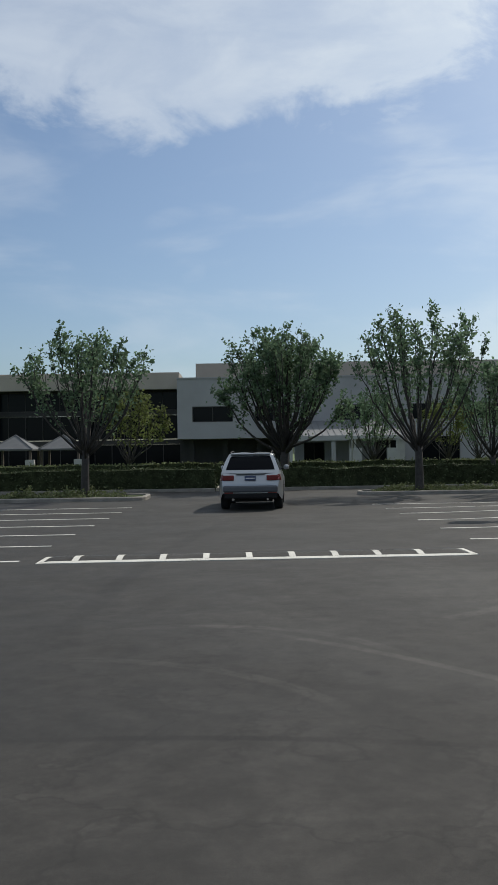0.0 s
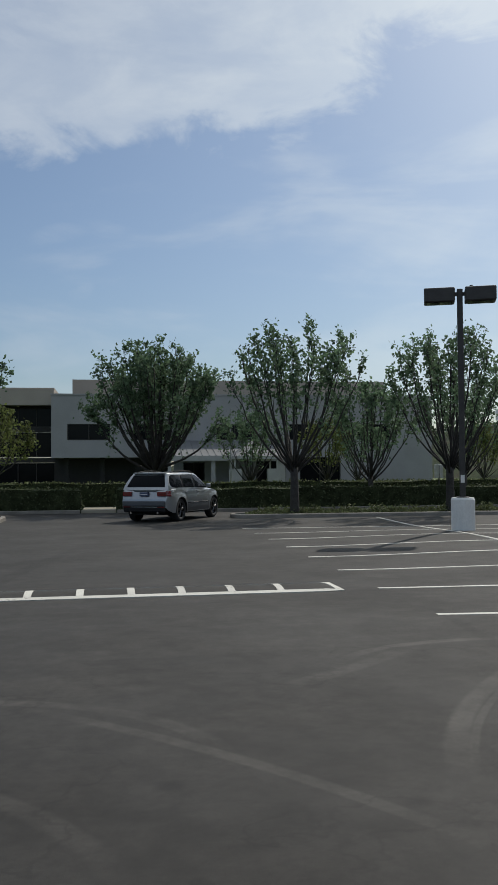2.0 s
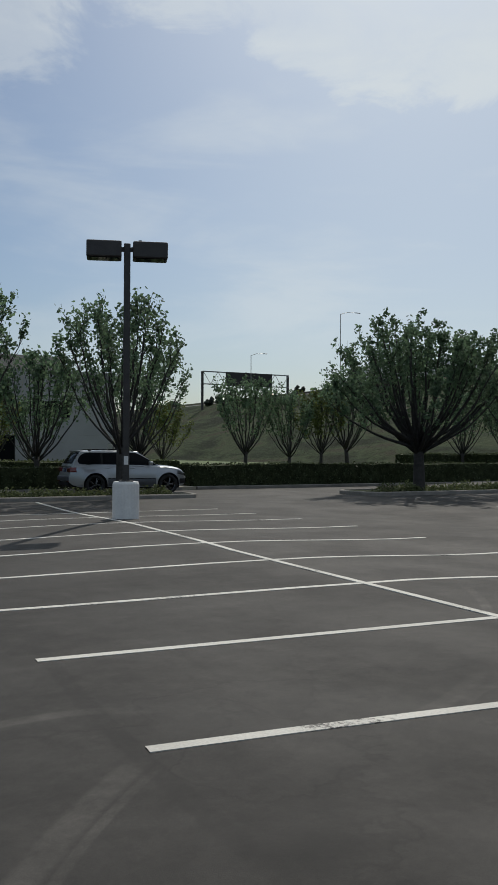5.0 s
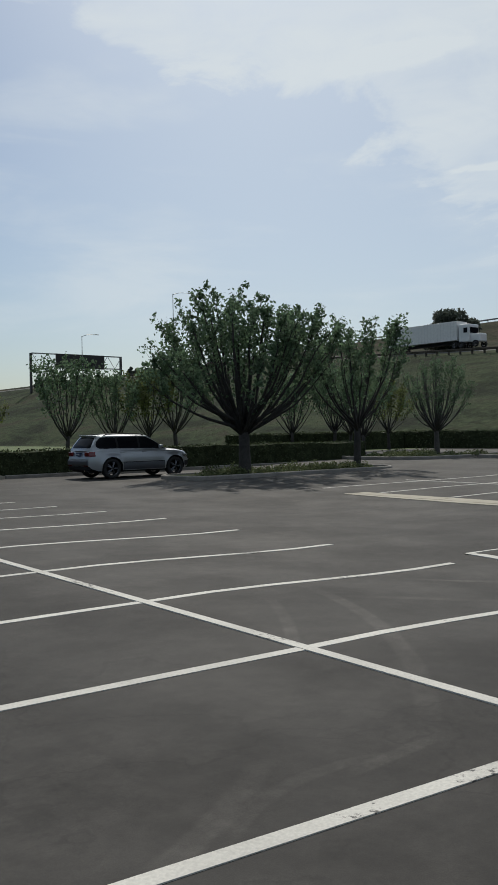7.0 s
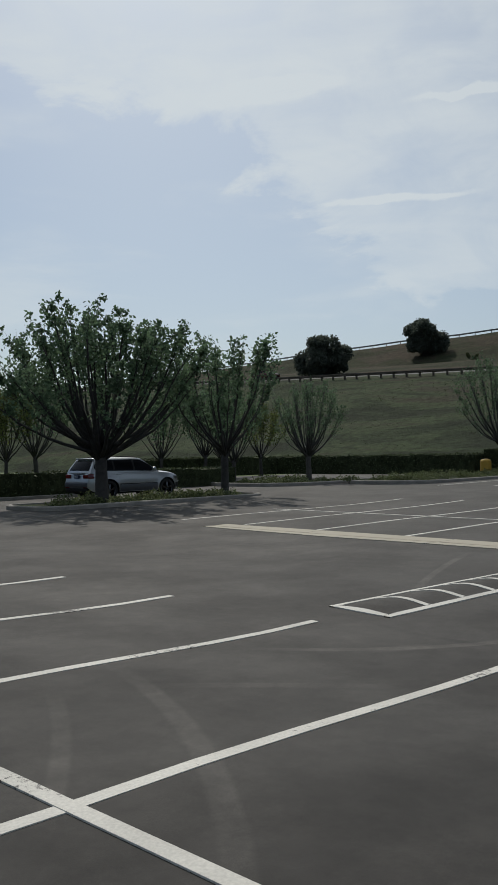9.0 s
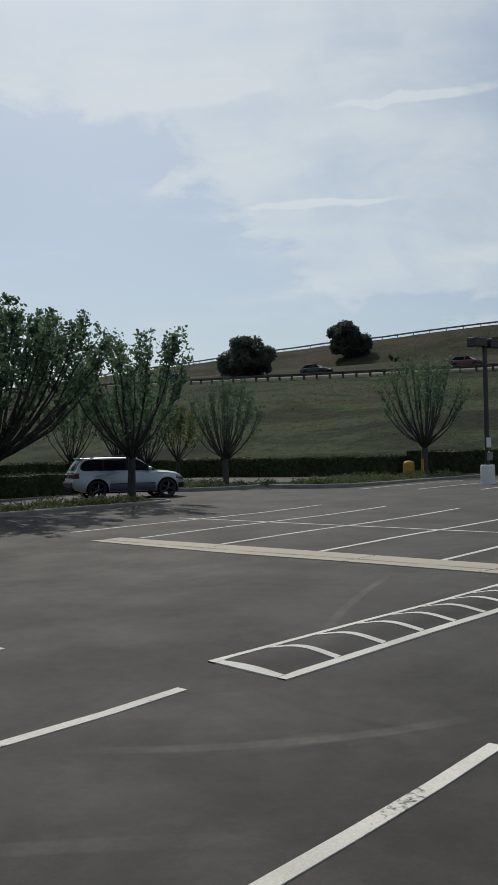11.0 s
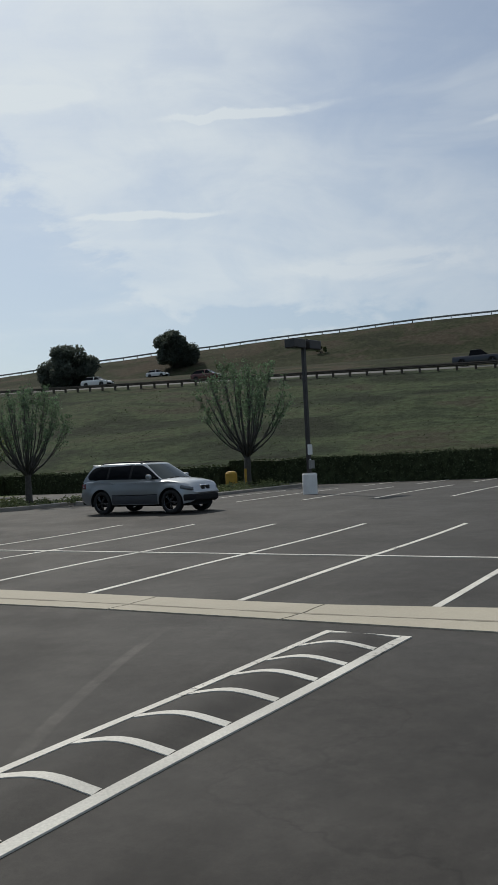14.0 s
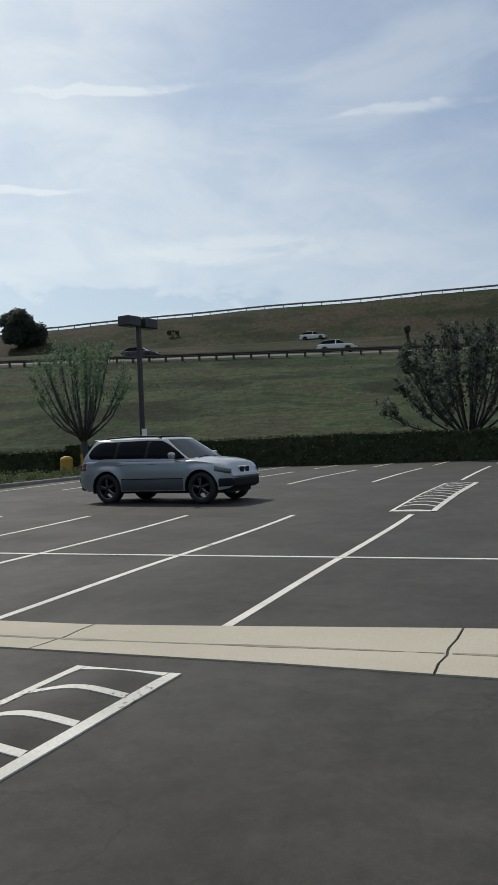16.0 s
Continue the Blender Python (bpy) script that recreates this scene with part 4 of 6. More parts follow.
def slab_body(profile, half, arches, arch_r, nose=0.12, low=0.3, crown=0.0):
    """A car's lower body: sections from front to rear with wheel arches cut from the flanks.
    profile: the top line (x, z) from the rear end to the front end."""
    rear, front = profile[0][0], profile[-1][0]
    xs = {rear + (front - rear) * k / 46 for k in range(47)} | {p[0] for p in profile}
    for cx, cz in arches:
        for k in range(17):
            xs.add(cx - arch_r * math.cos(math.pi * k / 16))
        xs |= {cx - arch_r - 0.004, cx + arch_r + 0.004}
    xs = sorted(xs)
    end_b = [(rear, profile[0][1] - 0.04), (rear + 0.05, low + 0.08), (rear + 0.18, low), (front - 0.18, low), (front - 0.05, low + 0.08), (front, profile[-1][1] - 0.04)]
    bm = bmesh.new()
    rings = []
    rows = (0.0, 0.18, 0.36, 0.54, 0.72, 0.86, 0.95, 1.0)
    for x in xs:
        zt, zb = curve(profile, x), curve(end_b, x)
        for cx, cz in arches:
            if abs(x - cx) < arch_r:
                zb = max(zb, cz + math.sqrt(max(0.0, arch_r ** 2 - (x - cx) ** 2)))
        w = half * (1 - nose * smooth_step(0, 1, (abs(x - (rear + front) / 2) / ((front - rear) / 2) - 0.68) / 0.32) ** 1.5)
        side = []
        for r in rows:
            z = zb + (max(zt, zb + 0.02) - zb) * r
            bulge = 1 - 0.055 * ((z - 0.62) / 0.45) ** 2
            if r > 0.8:
                bulge -= 0.05 * ((r - 0.8) / 0.2) ** 2
            side.append((w * bulge, z))
        rise = 0.012 + crown * smooth_step(0.7, 1.0, x) * (1 - smooth_step(front - 0.5, front - 0.04, x))
        over = [(side[-1][0] * f, side[-1][1] + rise * (1 - f ** 4)) for f in (0.92, 0.75, 0.45, 0.0)]
        line = side + over
        rings.append([bm.verts.new((x, y, z)) for y, z in line] + [bm.verts.new((x, -y, z)) for y, z in reversed(line[:-1])])
    n = len(rings[0])
    for a, b in zip(rings, rings[1:]):
        for k in range(n - 1):
            bm.faces.new((a[k], a[k + 1], b[k + 1], b[k]))
    bm.faces.new(rings[0][::-1])
    bm.faces.new(rings[-1])
    return bm


def cabin(base, roof, wb, wr, zb, zr, crown_z=0.03):
    """A glasshouse between a base outline and a roof outline, x from rear to front."""
    bm = bmesh.new()
    (xb0, xb1), (xr0, xr1) = base, roof
    rows = []
    for t in (0, 0.25, 0.5, 0.75, 0.9, 1.0):
        x0, x1 = xb0 + (xr0 - xb0) * t, xb1 + (xr1 - xb1) * t
        w = wb + (wr - wb) * t - (0.03 if t == 1 else 0)
        z = zb + (zr - zb) * t
        pts = []
        for k in range(9):
            u = k / 8
            x = x0 + (x1 - x0) * u
            pts.append((x, w * (1 - 0.06 * smooth_step(0.7, 1, u)), z + (crown_z * math.sin(math.pi * u) if t == 1 else 0)))
        rows.append([bm.verts.new(p) for p in pts] + [bm.verts.new((x, -y, z)) for x, y, z in reversed(pts)])
    n = len(rows[0])
    for a, b in zip(rows, rows[1:]):
        for k in range(n):
            bm.faces.new((a[k], a[(k + 1) % n], b[(k + 1) % n], b[k]))
    r = rows[-1]
    for k in range(8):
        bm.faces.new((r[k], r[k + 1], r[n - 2 - k], r[n - 1 - k]))
    return bm


def pane(pts, lift, thick=0.012):
    """A flat glass panel on the points of a plane, lifted along its normal."""
    pts = [Vector(p) for p in pts]
    nrm = (pts[1] - pts[0]).cross(pts[2] - pts[0]).normalized()
    bm = bmesh.new()
    a = [bm.verts.new(p + nrm * lift) for p in pts]
    b = [bm.verts.new(p + nrm * (lift - thick)) for p in pts]
    bm.faces.new(a)
    bm.faces.new(b[::-1])
    n = len(pts)
    for k in range(n):
        bm.faces.new((a[k], b[k], b[(k + 1) % n], a[(k + 1) % n]))
    return bm


def make_wheel(parent, x, y, r, width, spokes=5):
    """hub > tyre, rim; its axle lies along y, the face on the outer side."""
    s = 1 if y > 0 else -1
    hub = part("wheel", cyl(bmesh.new(), (0, -width * 0.3, 0), (0, width * 0.3, 0), r * 0.3, seg=16), M_TRIM, parent)
    hub.location = (x, y, r)
    bm = bmesh.new()
    prof = ((0.68, -0.46), (0.8, -0.5), (0.93, -0.48), (0.985, -0.4), (1.0, -0.2), (1.0, 0.2), (0.985, 0.4), (0.93, 0.48), (0.8, 0.5), (0.68, 0.46), (0.66, 0.0))
    n = 32
    rings = [[bm.verts.new((r * pr * math.cos(2 * math.pi * k / n), width * w, r * pr * math.sin(2 * math.pi * k / n))) for k in range(n)] for pr, w in prof]
    for a, b in zip(rings, rings[1:] + rings[:1]):
        for k in range(n):
            bm.faces.new((a[k], a[(k + 1) % n], b[(k + 1) % n], b[k]))
    part("tyre", bm, M_TYRE, hub, smooth=True)
    bm = bmesh.new()
    for a, b in ((0.69, 0.64),):
        rr = [[bm.verts.new((r * q * math.cos(2 * math.pi * k / n), s * width * w, r * q * math.sin(2 * math.pi * k / n))) for k in range(n)] for q, w in ((0.69, 0.44), (0.64, 0.40), (0.62, 0.1), (0.67, 0.1))]
        for p, q in zip(rr, rr[1:]):
            for k in range(n):
                bm.faces.new((p[k], p[(k + 1) % n], q[(k + 1) % n], q[k]))
    for k in range(spokes):
        a = 2 * math.pi * k / spokes
        for da in (-0.13, 0.13):
            p0 = Vector((r * 0.1 * math.cos(a), s * width * 0.42, r * 0.1 * math.sin(a)))
            p1 = Vector((r * 0.65 * math.cos(a + da), s * width * 0.36, r * 0.65 * math.sin(a + da)))
            tube(bm, [p0, p1], [r * 0.085, r * 0.06], 6)
    cyl(bm, (0, s * width * 0.3, 0), (0, s * width * 0.45, 0), r * 0.16, r * 0.12, 12)
    part("rim", bm, M_RIM, hub, "bright alloy rim")
    return hub


SUV_REAR, SUV_FRONT = -2.36, 2.22
SUV_TOP = [(-2.36, 0.72), (-2.33, 0.80), (-2.29, 0.98), (-2.25, 1.08), (-2.18, 1.115), (-1.6, 1.12), (-0.6, 1.105), (0.4, 1.085), (0.95, 1.075), (1.35, 1.045), (1.7, 1.005), (1.92, 0.965), (2.05, 0.915), (2.13, 0.84), (2.18, 0.74), (2.22, 0.68)]
AXLES = ((-1.40, 0.385), (1.45, 0.385))


def suv_half(x, z):
    """Half the body's width: rounded in plan at nose and tail, barrelled in height, flared over the wheels."""
    f, r = max(0.0, (x - (SUV_FRONT - 0.75)) / 0.75), max(0.0, (SUV_REAR + 0.5 - x) / 0.5)
    w = 0.925 * (1 - 0.30 * f ** 2.4 - 0.13 * r ** 2.2)
    w *= 1 - 0.045 * ((z - 0.66) / 0.42) ** 2
    for cx, cz in AXLES:
        d = math.hypot(x - cx, z - cz)
        w += 0.022 * (1 - smooth_step(0.44, 0.62, d))
    return w - 0.012 * smooth_step(0.9, 0.97, z) * (1 - smooth_step(0.97, 1.06, z))


def suv_body():
    """The lower body as a shell of sections, with the wheel openings cut from the flanks."""
    xs = {SUV_REAR + (SUV_FRONT - SUV_REAR) * k / 60 for k in range(61)} | {p[0] for p in SUV_TOP}
    rad = 0.45
    for cx, cz in AXLES:
        xs |= {cx - rad * math.cos(math.pi * k / 20) for k in range(21)} | {cx - rad - 0.004, cx + rad + 0.004}
    low = [(SUV_REAR, 0.50), (-2.25, 0.40), (-2.0, 0.31), (1.9, 0.31), (2.13, 0.36), (SUV_FRONT, 0.42)]
    bm = bmesh.new()
    rings = []
    for x in sorted(xs):
        zt, zb = curve(SUV_TOP, x), curve(low, x)
        for cx, cz in AXLES:
            if abs(x - cx) < rad:
                zb = max(zb, cz + math.sqrt(max(0.0, rad ** 2 - (x - cx) ** 2)))
        line = []
        for r in (0.0, 0.12, 0.26, 0.42, 0.58, 0.74, 0.86, 0.94):
            z = zb + (max(zt, zb + 0.03) - zb) * r
            line.append((suv_half(x, z), z))
        w = suv_half(x, zt)
        hood = smooth_step(0.85, 1.15, x) * (1 - smooth_step(2.0, SUV_FRONT, x))
        rise = 0.012 + 0.05 * hood
        for f in (0.975, 0.93, 0.86, 0.72, 0.62, 0.35, 0.0):
            swell = rise * (1 - f ** 3) + 0.012 * hood * smooth_step(0.75, 0.6, f) + (-0.012 if f > 0.95 else 0)
            line.append((w * f, zt + swell))
        rings.append([bm.verts.new((x, y, z)) for y, z in line] + [bm.verts.new((x, -y, z)) for y, z in reversed(line[:-1])])
    n = len(rings[0])
    for a, b in zip(rings, rings[1:]):
        for k in range(n - 1):
            bm.faces.new((a[k], a[k + 1], b[k + 1], b[k]))
    bm.faces.new(rings[0][::-1])
    bm.faces.new(rings[-1])
    return bm


CAB_Z0, CAB_Z1 = 1.075, 1.615


def cab_ends(t):
    return -2.245 + 0.34 * t ** 1.25, 1.09 - 0.80 * t ** 0.96


def cab_half(x, t):
    x0, x1 = cab_ends(t)
    u = (x - x0) / (x1 - x0)
    return (0.885 - 0.215 * t ** 1.35) * (1 - 0.055 * smooth_step(0.72, 1, u) - 0.045 * smooth_step(0.2, 0.0, u))


def suv_cabin():
    """The glasshouse and roof: bowed screens, curved flanks and a crowned roof."""
    bm = bmesh.new()
    rows = []
    for t in (0, 0.15, 0.3, 0.45, 0.6, 0.75, 0.88, 0.96, 1.0):
        x0, x1 = cab_ends(t)
        z = CAB_Z0 + (CAB_Z1 - CAB_Z0) * t
        side = [(x0 + (x1 - x0) * k / 14, cab_half(x0 + (x1 - x0) * k / 14, t)) for k in range(15)]
        w1, w0 = side[-1][1], side[0][1]
        front = [(x1 + 0.11 * (1 - f * f), w1 * f) for f in (0.85, 0.6, 0.3, 0.0, -0.3, -0.6, -0.85)]
        rear = [(x0 - 0.05 * (1 - f * f), w0 * f) for f in (-0.85, -0.6, -0.3, 0.0, 0.3, 0.6, 0.85)]
        loop = side + front + [(x, -y) for x, y in reversed(side)] + rear
        rows.append([bm.verts.new((x, y, z)) for x, y in loop])
    x0, x1 = cab_ends(1.0)
    for f, dz in ((0.955, 0.022), (0.88, 0.042), (0.65, 0.062), (0.3, 0.072)):
        ring = []
        for v in rows[8]:
            u = (v.co.x - x0) / (x1 - x0)
            edge = 0.3 + 0.7 * math.sin(math.pi * min(1.0, max(0.0, 0.12 + 0.8 * u))) ** 0.6
            ring.append(bm.verts.new((-0.72 + (v.co.x + 0.72) * (0.3 * f + 0.7), v.co.y * f, v.co.z + dz * edge)))
        rows.append(ring)
    n = len(rows[0])
    for a, b in zip(rows, rows[1:]):
        for k in range(n):
            bm.faces.new((a[k], a[(k + 1) % n], b[(k + 1) % n], b[k]))
    bm.faces.new(rows[-1])
    return bm


def patch(grid, lift):
    """A thin skin over a grid of points, raised by lift along its outward side, with turned-down edges."""
    bm = bmesh.new()
    nu, nv = len(grid), len(grid[0])
    top = []
    for i in range(nu):
        row = []
        for j in range(nv):
            a = grid[min(i + 1, nu - 1)][j] - grid[max(i - 1, 0)][j]
            b = grid[i][min(j + 1, nv - 1)] - grid[i][max(j - 1, 0)]
            nrm = a.cross(b).normalized() if a.cross(b).length > 1e-9 else Vector((0, 0, 1))
            c = grid[i][j]
            if nrm.dot(Vector((c.x * 0.3, c.y, 0.3 * (c.z - 0.7)))) < 0:
                nrm = -nrm
            rim = i in (0, nu - 1) or j in (0, nv - 1)
            row.append(bm.verts.new(c + nrm * (lift if not rim else lift * 0.3 - 0.004)))
        top.append(row)
    for i in range(nu - 1):
        for j in range(nv - 1):
            bm.faces.new((top[i][j], top[i + 1][j], top[i + 1][j + 1], top[i][j + 1]))
    return bm


def cab_skin(s, x0, x1, lo, hi, nu=10, nv=6):
    grid = []
    for i in range(nu + 1):
        x = x0 + (x1 - x0) * i / nu
        za, zb = curve(lo, x), curve(hi, x)
        col = []
        for j in range(nv + 1):
            z = za + (zb - za) * j / nv
            t = (z - CAB_Z0) / (CAB_Z1 - CAB_Z0)
            col.append(Vector((x, s * cab_half(x, t), z)))
        grid.append(col)
    return grid


def body_skin(s, x0, x1, z0, z1, nu=8, nv=4, slant=0.0):
    return [[Vector((x0 + (x1 - x0) * i / nu, s * suv_half(x0 + (x1 - x0) * i / nu, z), z)) for z in (z0 + slant * i / nu + (z1 - z0) * j / nv for j in range(nv + 1))] for i in range(nu + 1)]


def build_suv():
    top = empty("suv", label="silver four-door suv with tinted windows, driving", category="car")
    part("body", suv_body(), M_SILVER, top, smooth=True, sharp=50)
    part("underbody", boxm(-2.1, 2.0, -0.62, 0.62, 0.24, 0.72), M_TRIM, top)
    part("cabin", suv_cabin(), M_SILVER, top, smooth=True, sharp=45)
    sill = [(-2.06, 1.26), (-2.0, 1.175), (-1.9, 1.15), (-0.2, 1.135), (0.97, 1.115)]
    head = [(-2.06, 1.275), (-1.96, 1.42), (-1.84, 1.515), (-1.7, 1.545), (-0.2, 1.56), (0.22, 1.545), (0.45, 1.44), (0.75, 1.27), (0.97, 1.118)]
    head = [(x, z + 0.03 * min(1.0, (z - 1.118) / 0.3)) for x, z in head]
    frame_sill, frame_head = [(x, z - 0.012) for x, z in sill], [(x, z + 0.016) for x, z in head]
    for s in (-1, 1):
        part("window_frame", patch(cab_skin(s, -2.075, 0.985, frame_sill, frame_head, 30, 8), 0.006), M_TRIM, top, smooth=True)
        for name, x0, x1 in (("quarter_window", -2.055, -1.155), ("rear_door_window", -1.13, -0.195), ("front_door_window", -0.17, 0.96)):
            part(name, patch(cab_skin(s, x0, x1, sill, head, 14), 0.014), M_CARGLASS, top, smooth=True)
        part("roof_rail", tube(bmesh.new(), [(-1.62, s * 0.6, 1.64), (-1.45, s * 0.61, 1.69), (-0.6, s * 0.615, 1.71), (0.0, s * 0.61, 1.69), (0.14, s * 0.6, 1.64)], [0.018] * 5, 8), M_TRIM, top)
        bm = bmesh.new()
        box(bm, 0.62, 0.78, *sorted((s * 0.93, s * 1.1)), 1.12, 1.27, 0.05)
        mir = part("wing_mirror", bm, M_SILVER, top, smooth=True, sharp=40)
        part("mirror_stalk", boxm(0.65, 0.73, *sorted((s * 0.86, s * 0.95)), 1.12, 1.16), M_TRIM, mir)
        for x in (-0.95, 0.02):
            part("door_handle", boxm(x - 0.1, x + 0.1, *sorted((s * (suv_half(x, 1.0) - 0.01), s * (suv_half(x, 1.0) + 0.028))), 0.985, 1.015, bevel=0.008), M_SILVER, top)
        # raised moulding; its dark grey also stands for shading on the lower doors
        part("side_moulding", patch(body_skin(s, -0.93, 0.95, 0.33, 0.6, 10), 0.018), M_SHADED_PAINT, top, "sill moulding, its grey darkened to show the shaded lower doors", smooth=True)
        part("rub_strip", patch(body_skin(s, -0.93, 0.95, 0.605, 0.635, 10, 2), 0.02), M_TRIM, top)
        for x, cz in AXLES:
            bm = bmesh.new()
            n = 20
            rings = []
            for rr, yy in ((0.452, 0.0), (0.445, 0.004), (0.43, -0.012), (0.43, -0.40), (0.46, -0.40)):
                ring = []
                for k in range(n + 1):
                    a = radians(-8 + 196 * k / n)
                    px, pz = x + rr * math.cos(a), cz + rr * math.sin(a)
                    ring.append(bm.verts.new((px, s * (suv_half(px, pz) + yy), pz)))
                rings.append(ring)
            for a, b in zip(rings, rings[1:]):
                for k in range(n):
                    bm.faces.new((a[k], a[k + 1], b[k + 1], b[k]))
            part("wheel_arch_liner", bm, M_TRIM, top)
        part("headlight", patch(body_skin(s, 1.82, 2.19, 0.785, 0.905, 10, 4, -0.085), 0.012), M_LAMP, top, "clear wrapped headlight", smooth=True)
        part("fog_light", cyl(bmesh.new(), (2.05, s * 0.56, 0.5), (2.24, s * 0.56, 0.5), 0.05, seg=14), M_LAMP, top)
        bm = bmesh.new()
        box(bm, 2.05, 2.198, *sorted((s * 0.035, s * 0.235)), 0.70, 0.865, 0.03)
        part("grille", bm, M_TRIM, top, "black rounded grille half")
        bm = bmesh.new()
        box(bm, 2.03, 2.186, *sorted((s * 0.015, s * 0.255)), 0.685, 0.88, 0.035)
        part("grille_surround", bm, M_CHROME, top)
        part("front_bumper_corner", patch(body_skin(s, 1.92, 2.215, 0.40, 0.60, 10, 4), 0.012), M_TRIM, top, smooth=True)
        bm = patch(body_skin(s, -2.325, -2.10, 0.86, 1.04, 6, 4), 0.012)
        box(bm, -2.355, -2.27, *sorted((s * 0.47, s * 0.80)), 0.865, 1.02, 0.02)
        part("tail_light", bm, M_TAIL, top, "red tail light")
        part("reflector", boxm(-2.385, -2.3, *sorted((s * 0.5, s * 0.76)), 0.50, 0.54), M_TAIL, top)
        part("exhaust_pipe", cyl(bmesh.new(), (-2.1, s * 0.5, 0.32), (-2.36, s * 0.5, 0.32), 0.035, seg=12), M_CHROME, top)
        part("door_seam", patch(body_skin(s, -0.19, -0.178, 0.62, 1.06, 1, 6), 0.004), M_TRIM, top)

    def screen(front, t0, t1, k):
        grid = []
        for i in range(7):
            t = t0 + (t1 - t0) * i / 6
            x0, x1 = cab_ends(t)
            z = CAB_Z0 + (CAB_Z1 - CAB_Z0) * t
            w = cab_half(x1 if front else x0, t) * k
            wf = cab_half(x1 if front else x0, t)
            grid.append([Vector(((x1 + 0.11 * (1 - (w * f / wf) ** 2) + 0.006) if front else (x0 - 0.05 * (1 - (w * f / wf) ** 2) - 0.006), w * f, z)) for f in (-1, -0.75, -0.5, -0.25, 0, 0.25, 0.5, 0.75, 1)])
        return patch(grid, 0.008)
    part("windscreen", screen(True, 0.06, 0.97, 0.93), M_SCREEN, top, smooth=True)
    part("rear_window", screen(False, 0.18, 0.90, 0.86), M_CARGLASS, top, smooth=True)
    for y in (-0.3, 0.35):
        part("wiper", tube(bmesh.new(), [(1.2, y - 0.25, 1.125), (1.14, y + 0.1, 1.15), (1.12, y + 0.35, 1.15)], [0.012] * 3, 5), M_TRIM, top)
    bm = bmesh.new()
    box(bm, -2.03, -1.7, -0.58, 0.58, 1.605, 1.655, 0.02)
    part("roof_spoiler", bm, M_SILVER, top, smooth=True, sharp=40)
    part("roof_panel", boxm(-0.75, 0.08, -0.42, 0.42, 1.675, 1.697, bevel=0.008), M_CARGLASS, top, "dark glass sunroof")
    part("front_valance", boxm(1.95, 2.245, -0.66, 0.66, 0.38, 0.61, bevel=0.055), M_TRIM, top, "black lower front bumper")
    part("front_bumper_bar", boxm(2.05, 2.26, -0.66, 0.66, 0.615, 0.67, bevel=0.02), M_SILVER, top)
    part("rear_valance", boxm(-2.37, -1.95, -0.78, 0.78, 0.33, 0.52, bevel=0.05), M_TRIM, top, "black lower rear bumper")
    # bumper is body-coloured; the darker grey paints in its shade
    part("rear_bumper", boxm(-2.42, -2.1, -0.79, 0.79, 0.525, 0.72, bevel=0.045), M_SHADED_PAINT, top, "body-coloured rear bumper greyed to show its shade")
    part("bonnet_vent", boxm(1.12, 1.24, -0.5, 0.5, 1.095, 1.122), M_TRIM, top)
    part("tailgate_strip", boxm(-2.34, -2.27, -0.42, 0.42, 1.055, 1.085, bevel=0.008), M_SILVER, top)
    plate = part("number_plate", boxm(-2.368, -2.3, -0.16, 0.16, 0.87, 1.0), M_PLATE, top, "dark number plate with plain bars")
    part("plate_bar", boxm(-2.373, -2.367, -0.13, 0.13, 0.915, 0.945), M_PALE, plate)
    wheels = [make_wheel(top, x, y, 0.385, 0.26) for x in (-1.40, 1.45) for y in (-0.79, 0.79)]
    return top, wheels


SUV, SUV_WHEELS = build_suv()
SUV_ROWS = [
    (0.0, 2.00, 22.32, 86.0), (0.5, 2.16, 23.62, 84.0), (1.0, 2.50, 25.00, 79.5), (1.5, 3.12, 26.45, 71.0), (2.0, 4.06, 27.96, 61.0), (2.5, 5.55, 29.43, 48.5),
    (3.0, 7.35, 30.60, 34.0), (3.5, 9.35, 31.35, 15.0), (4.0, 11.45, 31.45, 1.0), (5.2, 16.6, 31.05, -3.0), (6.5, 22.00, 30.65, -2.0), (7.0, 23.93, 30.62, -0.5), (7.5, 25.88, 30.62, 0.0), (8.0, 27.55, 30.62, -0.5),
    (9.2, 31.2, 30.35, -5.0), (10.5, 34.02, 29.62, -18.0), (11.0, 34.86, 29.18, -29.0), (11.5, 35.55, 28.42, -43.0), (12.0, 36.37, 27.22, -55.5), (12.5, 37.17, 25.60, -65.0),
    (13.0, 37.66, 23.92, -75.5), (13.5, 37.83, 22.30, -87.0), (14.0, 37.72, 20.68, -95.0), (14.5, 37.45, 18.95, -98.5), (15.0, 37.1, 17.13, -100.5), (15.5, 36.74, 15.19, -101.5), (16.0, 36.38, 13.34, -101.5)]


def suv_pose(t):
    for (t0, x0, y0, h0), (t1, x1, y1, h1) in zip(SUV_ROWS, SUV_ROWS[1:]):
        if t0 <= t <= t1 + 1e-6:
            f = (t - t0) / (t1 - t0)
            return x0 + (x1 - x0) * f, y0 + (y1 - y0) * f, h0 + (h1 - h0) * f
    return SUV_ROWS[-1][1:]


